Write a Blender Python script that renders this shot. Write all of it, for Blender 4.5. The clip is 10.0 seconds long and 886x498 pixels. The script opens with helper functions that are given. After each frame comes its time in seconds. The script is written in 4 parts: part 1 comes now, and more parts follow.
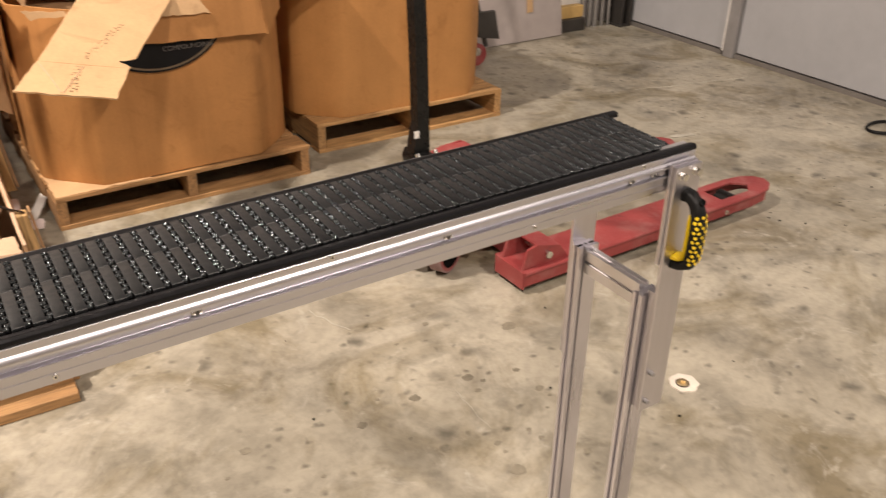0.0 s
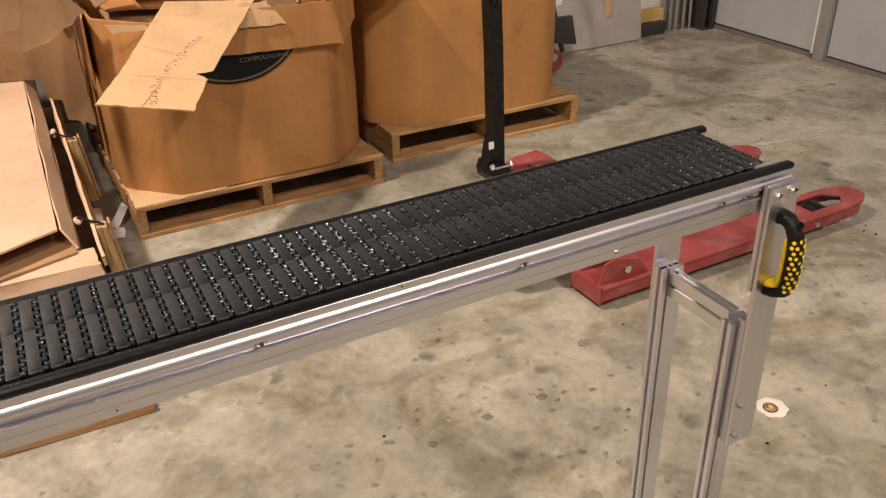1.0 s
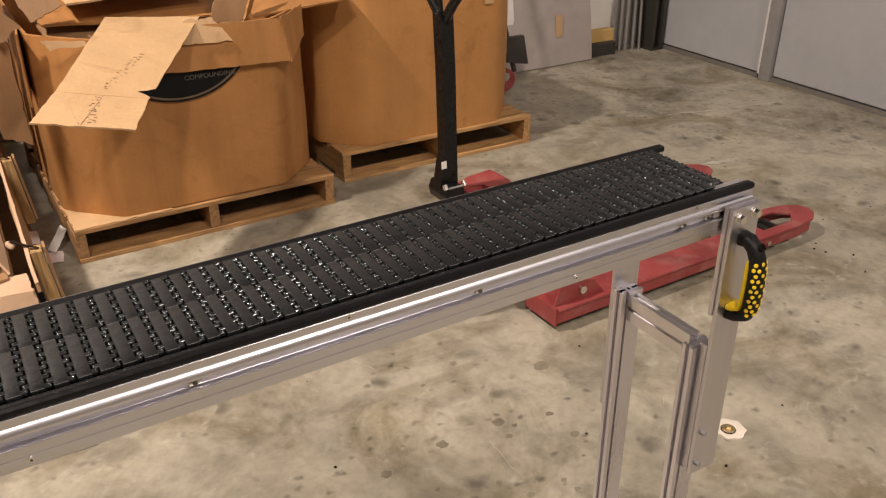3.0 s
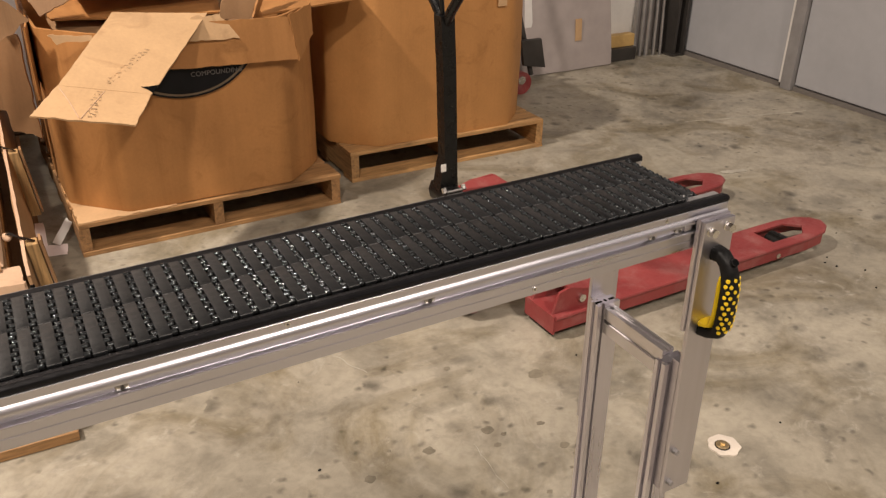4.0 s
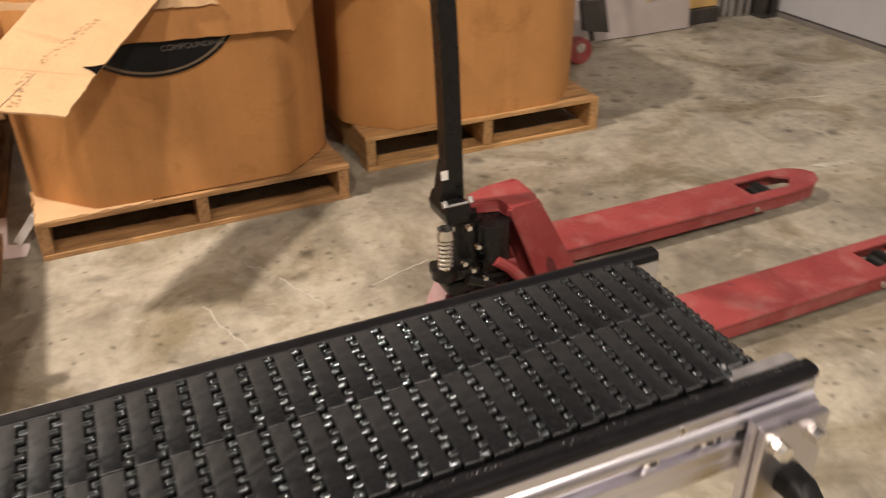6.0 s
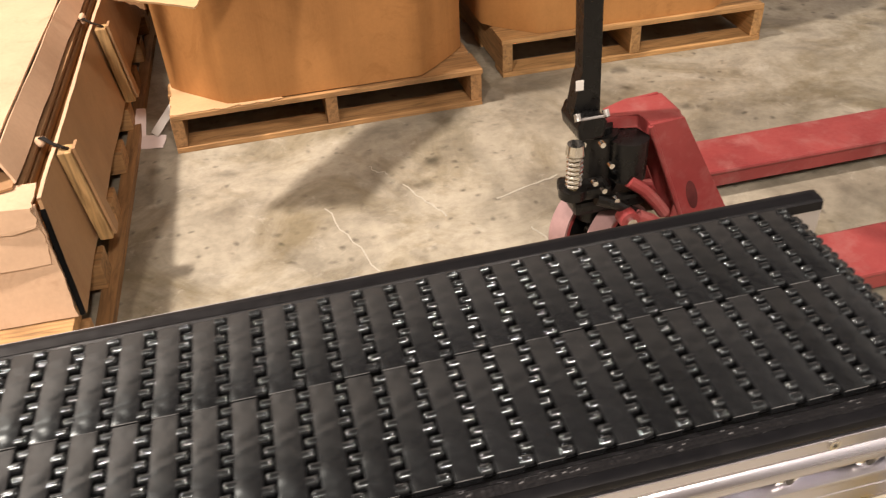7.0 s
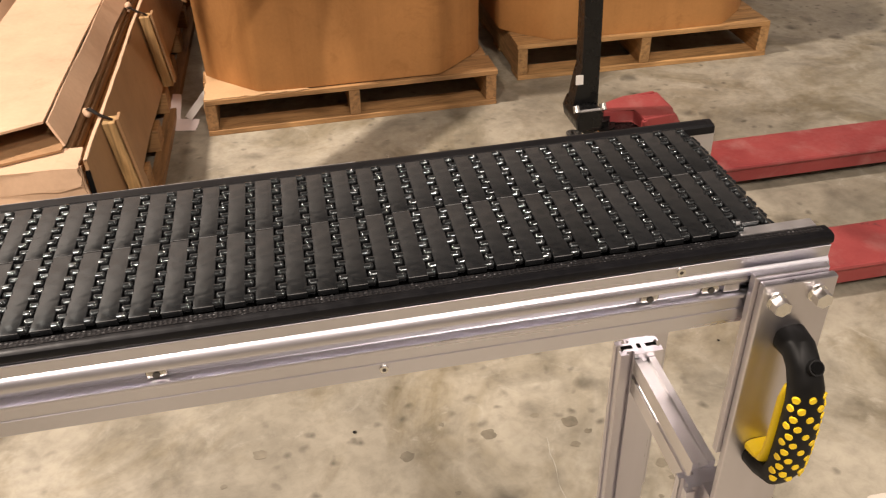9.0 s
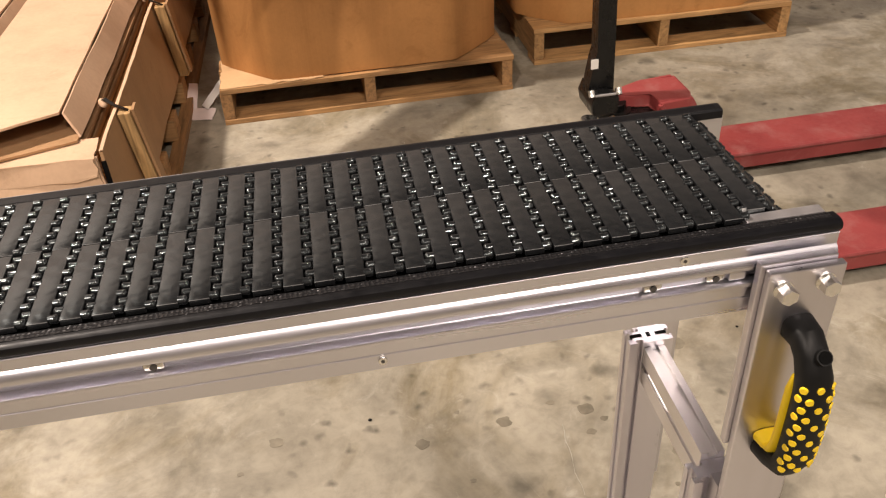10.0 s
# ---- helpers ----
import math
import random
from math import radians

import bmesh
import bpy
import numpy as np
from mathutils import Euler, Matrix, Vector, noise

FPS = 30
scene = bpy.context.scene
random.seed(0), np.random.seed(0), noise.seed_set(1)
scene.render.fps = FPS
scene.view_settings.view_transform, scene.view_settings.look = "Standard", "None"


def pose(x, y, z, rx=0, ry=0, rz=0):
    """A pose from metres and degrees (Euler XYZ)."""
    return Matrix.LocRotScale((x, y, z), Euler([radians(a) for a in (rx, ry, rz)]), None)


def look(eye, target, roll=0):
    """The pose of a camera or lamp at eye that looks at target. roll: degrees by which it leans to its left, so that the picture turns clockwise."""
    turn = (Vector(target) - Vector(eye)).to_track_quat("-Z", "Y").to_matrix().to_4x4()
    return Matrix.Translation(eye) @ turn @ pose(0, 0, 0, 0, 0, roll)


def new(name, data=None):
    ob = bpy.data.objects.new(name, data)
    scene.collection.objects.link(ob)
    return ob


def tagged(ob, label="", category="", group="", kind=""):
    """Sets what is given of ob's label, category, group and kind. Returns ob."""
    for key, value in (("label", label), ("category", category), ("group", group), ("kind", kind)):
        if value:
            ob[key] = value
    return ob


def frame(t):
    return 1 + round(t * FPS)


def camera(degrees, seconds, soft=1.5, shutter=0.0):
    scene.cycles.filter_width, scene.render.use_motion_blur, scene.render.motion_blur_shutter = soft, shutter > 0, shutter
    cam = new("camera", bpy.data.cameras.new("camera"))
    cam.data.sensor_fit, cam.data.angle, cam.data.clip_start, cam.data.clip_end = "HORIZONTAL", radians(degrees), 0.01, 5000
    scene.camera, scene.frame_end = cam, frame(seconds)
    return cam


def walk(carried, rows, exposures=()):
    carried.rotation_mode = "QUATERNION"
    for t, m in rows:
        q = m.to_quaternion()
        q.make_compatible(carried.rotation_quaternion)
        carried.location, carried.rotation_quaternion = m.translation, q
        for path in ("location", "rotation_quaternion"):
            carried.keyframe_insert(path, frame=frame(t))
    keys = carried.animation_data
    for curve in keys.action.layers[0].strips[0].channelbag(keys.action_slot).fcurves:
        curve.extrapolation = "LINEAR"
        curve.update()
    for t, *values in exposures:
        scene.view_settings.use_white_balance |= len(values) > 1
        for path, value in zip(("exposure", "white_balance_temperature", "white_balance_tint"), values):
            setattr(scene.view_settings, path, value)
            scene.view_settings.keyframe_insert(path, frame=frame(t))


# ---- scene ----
cam = camera(55.9, 10.0, soft=1.2, shutter=0.5)
PATH = [
    (0, (-0.965, -0.808, 1.476), (-0.029, 0.668, 0.503), 1.2),
    (0.5, (-0.934, -0.788, 1.472), (-0.123, 0.768, 0.512), -0.5),
    (1, (-0.934, -0.753, 1.473), (-0.149, 0.813, 0.509), -1.1),
    (1.5, (-0.973, -0.682, 1.468), (-0.136, 0.872, 0.527), -2.4),
    (2, (-1.008, -0.629, 1.441), (-0.112, 0.911, 0.533), -2.2),
    (2.5, (-0.951, -0.665, 1.448), (-0.047, 0.858, 0.519), -0.6),
    (2.7, (-0.928, -0.684, 1.452), (-0.025, 0.839, 0.522), -0.2),
    (3.8, (-0.842, -0.722, 1.451), (0.010, 0.842, 0.541), 0.8),
    (4, (-0.817, -0.722, 1.447), (0.023, 0.841, 0.524), 0.8),
    (4.5, (-0.783, -0.716, 1.434), (0.02, 0.844, 0.474), -0.9),
    (5, (-0.678, -0.61, 1.401), (0.157, 0.936, 0.446), -2.5),
    (5.2, (-0.613, -0.526, 1.383), (0.245, 0.989, 0.399), -3.8),
    (6.3, (-0.324, -0.248, 1.325), (0.166, 1.382, 0.274), -0.4),
    (6.5, (-0.3, -0.219, 1.306), (0.084, 1.399, 0.194), -1.3),
    (7, (-0.327, -0.22, 1.305), (-0.028, 1.36, 0.116), -3.3),
    (7.5, (-0.393, -0.276, 1.293), (0.068, 1.259, 0.098), -6.6),
    (8, (-0.404, -0.326, 1.304), (-0.017, 1.215, 0.089), -1.5),
    (8.5, (-0.353, -0.388, 1.322), (-0.027, 1.191, 0.14), 0.3),
    (9, (-0.328, -0.413, 1.324), (-0.071, 1.198, 0.167), -1.6),
    (9.5, (-0.315, -0.412, 1.322), (-0.099, 1.199, 0.157), -2.4),
    (10, (-0.312, -0.408, 1.321), (-0.109, 1.193, 0.139), -3.1),
]
walk(cam, [(t, look(eye, target, roll)) for t, eye, target, roll in PATH],
     exposures=[(0.0, 0.18), (0.5, -0.07), (1.0, -0.09), (2.0, -0.15), (2.5, -0.16), (4.5, -0.17), (5.2, -0.10), (6.4, 0.26), (7.0, 0.43), (7.5, 0.42), (8.0, 0.36), (8.5, 0.18), (10.0, 0.10)])

# ---- light: warm high-bay lamps under an unseen roof, kept dark to cut bounce ----
world = bpy.data.worlds.new("world")
scene.world = world
world.use_nodes = True
world.node_tree.nodes["Background"].inputs["Color"].default_value = (0.8, 0.75, 0.7, 1)
world.node_tree.nodes["Background"].inputs["Strength"].default_value = 0.006

LAMPS = [  # place, watts, size
    ((-3.00, 1.80, 5.2), 480, 0.36),
    # unseen fill, added to brighten the right-hand floor and front faces
    ((1.2, -4.2, 6.0), 350, 0.5),
    ((-2.4, -2.8, 6.0), 275, 0.45),
]
LAMP_COLOUR = (1.0, 0.85, 0.74)
ROOF = 6.6


# ---- materials ----
def material(name):
    m = bpy.data.materials.new(name)
    m.use_nodes = True
    nt = m.node_tree
    return m, nt, nt.nodes["Principled BSDF"]


def node(nt, kind, **kw):
    n = nt.nodes.new(kind)
    for k, v in kw.items():
        if k in n.inputs:
            n.inputs[k].default_value = v
    return n


def coords(nt, scale=(1, 1, 1), space="Object"):
    tc = nt.nodes.new("ShaderNodeTexCoord")
    mp = nt.nodes.new("ShaderNodeMapping")
    mp.inputs["Scale"].default_value = scale
    nt.links.new(tc.outputs[space], mp.inputs["Vector"])
    return mp.outputs["Vector"]


def noise_tex(nt, vec, scale, detail=4.0, rough=0.55, distortion=0.0):
    n = node(nt, "ShaderNodeTexNoise", Scale=scale, Detail=detail, Roughness=rough, Distortion=distortion)
    nt.links.new(vec, n.inputs["Vector"])
    return n.outputs["Fac"]


def ramp(nt, fac, stops):
    r = nt.nodes.new("ShaderNodeValToRGB")
    e = r.color_ramp.elements
    while len(e) < len(stops):
        e.new(0.5)
    for el, (p, c) in zip(e, stops):
        el.position = p
        el.color = (*c, 1) if len(c) == 3 else c
    nt.links.new(fac, r.inputs["Fac"])
    return r.outputs["Color"]


def mixed(nt, fac, a, b, mode="MIX"):
    m = nt.nodes.new("ShaderNodeMix")
    m.data_type, m.blend_type = "RGBA", mode
    for sock, v in ((m.inputs[0], fac), (m.inputs[6], a), (m.inputs[7], b)):
        if isinstance(v, bpy.types.NodeSocket):
            nt.links.new(v, sock)
        elif isinstance(v, (int, float)):
            sock.default_value = v
        else:
            sock.default_value = (*v, 1)
    return m.outputs[2]


def bump(nt, bsdf, height, strength=0.2, distance=0.002):
    b = node(nt, "ShaderNodeBump", Strength=strength, Distance=distance)
    nt.links.new(height, b.inputs["Height"])
    nt.links.new(b.outputs["Normal"], bsdf.inputs["Normal"])


def g(v):
    return (v, v, v)


def plain(name, colour, rough=0.5, metal=0.0, vary=0.25, scale=30.0, bumpy=0.1, dist=0.001, stretch=(1, 1, 1), spec=0.5):
    """A surface with variation at two scales."""
    m, nt, b = material(name)
    v = coords(nt, stretch)
    big = noise_tex(nt, v, scale * 0.12, 3)
    fine = noise_tex(nt, v, scale, 5)
    lo = tuple(c * (1 - vary) for c in colour)
    hi = tuple(min(1, c * (1 + vary)) for c in colour)
    c1 = ramp(nt, big, [(0.3, lo), (0.7, hi)])
    c2 = mixed(nt, 0.35, c1, ramp(nt, fine, [(0.3, lo), (0.7, hi)]))
    nt.links.new(c2, b.inputs["Base Color"])
    r = ramp(nt, fine, [(0.25, g(max(0.03, rough - 0.08))), (0.75, g(min(1, rough + 0.1)))])
    nt.links.new(r, b.inputs["Roughness"])
    b.inputs["Metallic"].default_value = metal
    b.inputs["Specular IOR Level"].default_value = spec
    if bumpy:
        bump(nt, b, fine, bumpy, dist)
    return m


def concrete():
    m, nt, b = material("sealed_concrete")
    v = coords(nt)
    cloud = noise_tex(nt, v, 0.9, 5, 0.6, 0.4)
    mid = noise_tex(nt, v, 4.5, 6, 0.62, 0.6)
    fine = noise_tex(nt, v, 30, 8, 0.68, 0.3)
    base = ramp(nt, cloud, [(0.3, (0.235, 0.210, 0.160)), (0.52, (0.395, 0.36, 0.284)), (0.72, (0.46, 0.42, 0.33))])
    base = mixed(nt, 0.75, base, ramp(nt, mid, [(0.33, g(0.50)), (0.5, g(0.90)), (0.7, g(1.10))]), "MULTIPLY")
    blot = noise_tex(nt, v, 2.3, 6, 0.66, 0.9)
    base = mixed(nt, ramp(nt, blot, [(0.47, g(0)), (0.64, g(0.85))]), base, mixed(nt, 1.0, base, (0.50, 0.455, 0.35), "MULTIPLY"))
    pale = noise_tex(nt, v, 7.5, 6, 0.7, 1.5)
    base = mixed(nt, ramp(nt, pale, [(0.58, g(0)), (0.72, g(0.5))]), base, (0.50, 0.47, 0.40))
    base = mixed(nt, 0.50, base, ramp(nt, fine, [(0.32, g(0.62)), (0.55, g(1.0)), (0.7, g(1.12))]), "MULTIPLY")
    # oily spots and drips
    for scale, thr, dark in ((9.0, 0.18, 0.42), (23.0, 0.16, 0.46)):
        warp = mixed(nt, 0.06, v, node_colour(nt, v, 14), "ADD")
        vo = nt.nodes.new("ShaderNodeTexVoronoi")
        vo.inputs["Scale"].default_value = scale
        nt.links.new(warp, vo.inputs["Vector"])
        pick = ramp(nt, vo.outputs["Color"], [(0.50, g(0)), (0.56, g(1))])
        spot = ramp(nt, vo.outputs["Distance"], [(thr * 0.4, g(1)), (thr * 1.9, g(0))])
        both = mixed(nt, 1.0, pick, spot, "MULTIPLY")
        patch = ramp(nt, noise_tex(nt, v, 1.6, 3), [(0.38, g(0)), (0.52, g(1))])
        both = mixed(nt, 1.0, both, patch, "MULTIPLY")
        base = mixed(nt, both, base, mixed(nt, 1.0, base, g(dark), "MULTIPLY"))
    nt.links.new(base, b.inputs["Base Color"])
    nt.links.new(ramp(nt, mid, [(0.3, g(0.32)), (0.7, g(0.55))]), b.inputs["Roughness"])
    b.inputs["Specular IOR Level"].default_value = 0.4
    bump(nt, b, fine, 0.12, 0.002)
    return m


def node_colour(nt, v, scale):
    n = node(nt, "ShaderNodeTexNoise", Scale=scale, Detail=3.0)
    nt.links.new(v, n.inputs["Vector"])
    return n.outputs["Color"]


def cardboard(name, colour, flute=(1, 0, 0), streaky=0.4):
    m, nt, b = material(name)
    v = coords(nt)
    big = noise_tex(nt, v, 3.0, 4, 0.6)
    fine = noise_tex(nt, v, 90, 4, 0.6)
    wv = nt.nodes.new("ShaderNodeTexWave")
    wv.inputs["Scale"].default_value = 40
    mp = nt.nodes.new("ShaderNodeMapping")
    mp.inputs["Scale"].default_value = flute
    nt.links.new(v, mp.inputs["Vector"])
    nt.links.new(mp.outputs["Vector"], wv.inputs["Vector"])
    lo, hi = tuple(c * 0.80 for c in colour), tuple(min(1, c * 1.12) for c in colour)
    c = ramp(nt, big, [(0.3, lo), (0.7, hi)])
    c = mixed(nt, 0.25, c, ramp(nt, fine, [(0.3, lo), (0.7, hi)]))
    scuff = ramp(nt, noise_tex(nt, v, 11, 6, 0.7, 1.0), [(0.66, g(0)), (0.78, g(1))])
    c = mixed(nt, mixed(nt, 1.0, scuff, g(0.3), "MULTIPLY"), c, tuple(x * 0.7 for x in colour))
    streak = noise_tex(nt, coords(nt, (10, 10, 0.9)), 1.0, 5, 0.6, 0.4)
    c = mixed(nt, streaky, c, ramp(nt, streak, [(0.32, (0.62, 0.56, 0.50)), (0.5, g(0.97)), (0.7, g(1.12))]), "MULTIPLY")
    grime = ramp(nt, noise_tex(nt, v, 5.5, 7, 0.7, 1.2), [(0.56, g(0)), (0.70, g(0.5))])
    c = mixed(nt, grime, c, mixed(nt, 1.0, c, (0.62, 0.55, 0.48), "MULTIPLY"))
    nt.links.new(c, b.inputs["Base Color"])
    b.inputs["Roughness"].default_value = 0.62
    b.inputs["Specular IOR Level"].default_value = 0.3
    bump(nt, b, mixed(nt, 0.5, wv.outputs["Color"], fine), 0.12, 0.001)
    return m


def wood(name, colour, along=(3, 3, 3)):
    m, nt, b = material(name)
    v = coords(nt, along)
    oi = nt.nodes.new("ShaderNodeObjectInfo")
    grain = noise_tex(nt, v, 22, 6, 0.65, 0.8)
    big = noise_tex(nt, coords(nt), 5, 3)
    lo, hi = tuple(c * 0.45 for c in colour), tuple(min(1, c * 1.25) for c in colour)
    c = ramp(nt, grain, [(0.3, lo), (0.55, colour), (0.75, hi)])
    c = mixed(nt, 0.5, c, ramp(nt, big, [(0.3, (0.50, 0.42, 0.36)), (0.65, g(1.15))]), "MULTIPLY")
    c = mixed(nt, 1.0, c, ramp(nt, oi.outputs["Random"], [(0.0, g(0.78)), (1.0, g(1.1))]), "MULTIPLY")
    nt.links.new(c, b.inputs["Base Color"])
    b.inputs["Roughness"].default_value = 0.68
    bump(nt, b, grain, 0.3, 0.002)
    return m


def slat_plastic(name, lo, hi, spec):
    m, nt, b = material(name)
    v = coords(nt)
    ge = nt.nodes.new("ShaderNodeObjectInfo")
    fine = noise_tex(nt, v, 160, 4)
    dent = noise_tex(nt, v, 80, 1, 0.4, 0.2)
    c = ramp(nt, fine, [(0.3, (0.0072, 0.0076, 0.0084)), (0.7, (0.0112, 0.0118, 0.0128))])
    c = mixed(nt, 1.0, c, ramp(nt, ge.outputs["Random"], [(0, g(0.8)), (1, g(1.25))]), "MULTIPLY")
    nt.links.new(c, b.inputs["Base Color"])
    nt.links.new(ramp(nt, dent, [(0.3, g(lo)), (0.7, g(hi))]), b.inputs["Roughness"])
    b.inputs["Specular IOR Level"].default_value = spec
    b.inputs["Specular Tint"].default_value = (0.86, 0.97, 1.0, 1)
    bump(nt, b, dent, 0.38, 0.0028)
    return m


def worn_red():
    m, nt, b = material("worn_red_enamel")
    v = coords(nt)
    big = noise_tex(nt, v, 6, 4)
    fine = noise_tex(nt, v, 60, 5, 0.65)
    dust = noise_tex(nt, v, 10, 7, 0.68, 0.25)
    c = ramp(nt, big, [(0.3, (0.21, 0.030, 0.031)), (0.7, (0.30, 0.054, 0.052))])
    c = mixed(nt, mixed(nt, 1.0, ramp(nt, dust, [(0.50, g(0)), (0.72, g(1))]), g(0.55), "MULTIPLY"), c, (0.36, 0.17, 0.155))
    c = mixed(nt, ramp(nt, dust, [(0.27, g(0.8)), (0.34, g(0))]), c, (0.05, 0.02, 0.02))
    nt.links.new(c, b.inputs["Base Color"])
    nt.links.new(ramp(nt, fine, [(0.3, g(0.35)), (0.7, g(0.55))]), b.inputs["Roughness"])
    bump(nt, b, fine, 0.12, 0.001)
    return m


FLOOR = concrete()
CARD_BOX = cardboard("brown_cardboard", (0.425, 0.203, 0.068))
# brighter copy of CARD_BOX: the back box's stronger light is put into its colour
CARD_BOX_B = cardboard("brighter_brown_cardboard", (0.49, 0.24, 0.08), (1, 0, 0), 0.2)
CARD_PALE = cardboard("pale_cardboard", (0.56, 0.366, 0.195), (0, 1, 0), 0.12)
CARD_FLAT = cardboard("pale_carton_board", (0.55, 0.372, 0.245), (0, 1, 0), 0.12)
# darker copy of the cardboard: shade on the left-hand flaps is put into its colour
CARD_SHADED = cardboard("shaded_brown_cardboard", (0.23, 0.13, 0.062))
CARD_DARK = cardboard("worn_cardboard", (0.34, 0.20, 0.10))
WOOD_Y = wood("pallet_wood", (0.49, 0.285, 0.115), (3, 0.25, 3))
WOOD_X = wood("pallet_wood_cross", (0.49, 0.285, 0.115), (0.25, 3, 3))
WOOD_OLD_Y = wood("old_pallet_wood", (0.37, 0.205, 0.085), (3, 0.25, 3))
WOOD_OLD_X = wood("old_pallet_wood_cross", (0.40, 0.225, 0.092), (0.25, 3, 3))
WOOD_Z = wood("post_wood", (0.55, 0.35, 0.15), (3, 3, 0.25))
ALU = plain("anodised_aluminium", (0.615, 0.607, 0.655), 0.31, 1.0, 0.06, 60, 0.03, 0.0005, (0.05, 1, 1))
ALU_LEG = plain("leg_aluminium", (0.71, 0.69, 0.745), 0.31, 1.0, 0.06, 60, 0.03, 0.0005, (1, 1, 0.05))
ALU_BAR = plain("bar_aluminium", (0.74, 0.72, 0.73), 0.46, 1.0, 0.08, 60, 0.05, 0.0005, (1, 1, 0.05))
ALU_PLATE = plain("brushed_plate", (0.62, 0.60, 0.64), 0.34, 1.0, 0.10, 80, 0.05, 0.0005, (1, 1, 0.06))
STEEL = plain("zinc_steel", (0.70, 0.68, 0.64), 0.24, 1.0, 0.15, 90, 0.05)
CHROME = plain("bright_steel", (0.78, 0.76, 0.72), 0.16, 1.0, 0.1, 80, 0.02)
SLAT = slat_plastic("black_acetal", 0.24, 0.40, 0.23)
KNUCKLE = slat_plastic("black_acetal_polished", 0.15, 0.26, 1.0)
# worn black plastic with the edge highlight put into its pale colour
WORN_GLINT = plain("worn_edge_glint", (0.24, 0.24, 0.24), 0.30, 0.0, 0.5, 400, 0.1, 0.0005)
# near-black that paints the shade inside gaps, holes and torn edges
HOLLOW_SHADE = plain("hollow_shade_black", (0.004, 0.004, 0.004), 0.9, 0.0, 0.3, 60, 0.0, spec=0.05)
TREAD = plain("dusty_tyre", (0.30, 0.185, 0.18), 0.7, 0.0, 0.3, 50, 0.2)
SMUDGE = plain("smudged_red", (0.095, 0.022, 0.022), 0.5, 0.0, 0.6, 90, 0.1)
GUIDE = plain("black_guide", (0.005, 0.005, 0.006), 0.36, 0.0, 0.3, 120, 0.15, 0.001, spec=0.22)


def knurled():
    m, nt, b = material("knurled_black")
    b.inputs["Base Color"].default_value = (0.007, 0.007, 0.008, 1)
    v = coords(nt)
    ch = nt.nodes.new("ShaderNodeTexVoronoi")
    ch.inputs["Scale"].default_value = 330
    ch.inputs["Randomness"].default_value = 0.35
    nt.links.new(v, ch.inputs["Vector"])
    # scratched flecks, coloured paler so that they also paint the knurl's sparkle
    worn = mixed(nt, 1.0, ramp(nt, ch.outputs["Distance"], [(0.16, g(1)), (0.30, g(0))]), ramp(nt, noise_tex(nt, v, 60, 3), [(0.48, g(0)), (0.62, g(0.8))]), "MULTIPLY")
    nt.links.new(mixed(nt, worn, (0.007, 0.007, 0.008), (0.42, 0.42, 0.43)), b.inputs["Base Color"])
    b.inputs["Roughness"].default_value = 0.32
    b.inputs["Specular IOR Level"].default_value = 0.3
    bump(nt, b, ch.outputs["Distance"], 0.5, 0.002)
    return m


KNURL = knurled()
RUBBER = plain("black_rubber", (0.006, 0.006, 0.006), 0.46, 0.0, 0.3, 120, 0.15, 0.0006, spec=0.2)
YELLOW = plain("yellow_rubber", (0.80, 0.56, 0.01), 0.42, 0.0, 0.08, 80, 0.05)
RED = worn_red()
BLACK = plain("black_enamel", (0.006, 0.006, 0.006), 0.28, 0.0, 0.35, 40, 0.05, spec=0.3)
GREASE = plain("greasy_black", (0.007, 0.0065, 0.006), 0.30, 0.0, 0.5, 60, 0.4, 0.002, spec=0.28)
WALL = plain("grey_wall_panel", (0.40, 0.405, 0.42), 0.55, 0.0, 0.10, 14, 0.08)
WALL_B = plain("back_wall", (0.30, 0.27, 0.255), 0.6, 0.0, 0.18, 12, 0.08)
DARK = plain("dark_steel", (0.055, 0.05, 0.045), 0.5, 0.3, 0.3, 30, 0.1)
POST_PALE = plain("pale_grey_post", (0.25, 0.24, 0.235), 0.45, 0.0, 0.2, 30, 0.1)
POST = plain("grey_post", (0.17, 0.155, 0.14), 0.5, 0.0, 0.2, 30, 0.1)
MORTAR = plain("pale_mortar", (0.60, 0.54, 0.46), 0.7, 0.0, 0.2, 60, 0.2)
OIL = plain("dried_oil", (0.19, 0.168, 0.124), 0.5, 0.0, 0.45, 70, 0.1)
SCRATCH = plain("scratched_concrete", (0.42, 0.395, 0.33), 0.6, 0.0, 0.3, 60, 0.1)
WHITE = plain("white_paint", (0.74, 0.72, 0.68), 0.5, 0.0, 0.08, 30, 0.05)
PAPER = plain("pinkish_paper", (0.78, 0.69, 0.68), 0.7, 0.0, 0.1, 40, 0.1)
BOARD = plain("grey_board", (0.42, 0.37, 0.35), 0.5, 0.0, 0.22, 9, 0.06)
INK = plain("black_ink", (0.009, 0.009, 0.010), 0.5, 0.0, 0.3, 60, 0.05, spec=0.15)
INK_PALE = plain("pale_ink", (0.11, 0.10, 0.09), 0.6, 0.0, 0.2, 60, 0.05)
INK_STAMP = plain("faded_stamp", (0.40, 0.27, 0.15), 0.6, 0.0, 0.3, 60, 0.05)
INK_GREY = plain("grey_ink", (0.14, 0.10, 0.06), 0.6, 0.0, 0.3, 60, 0.05)
PLASTIC_BAG = plain("white_bag", (0.78, 0.76, 0.78), 0.3, 0.0, 0.08, 30, 0.3, 0.004)
BRASS = plain("brass", (0.68, 0.54, 0.32), 0.42, 1.0, 0.2, 90, 0.1)
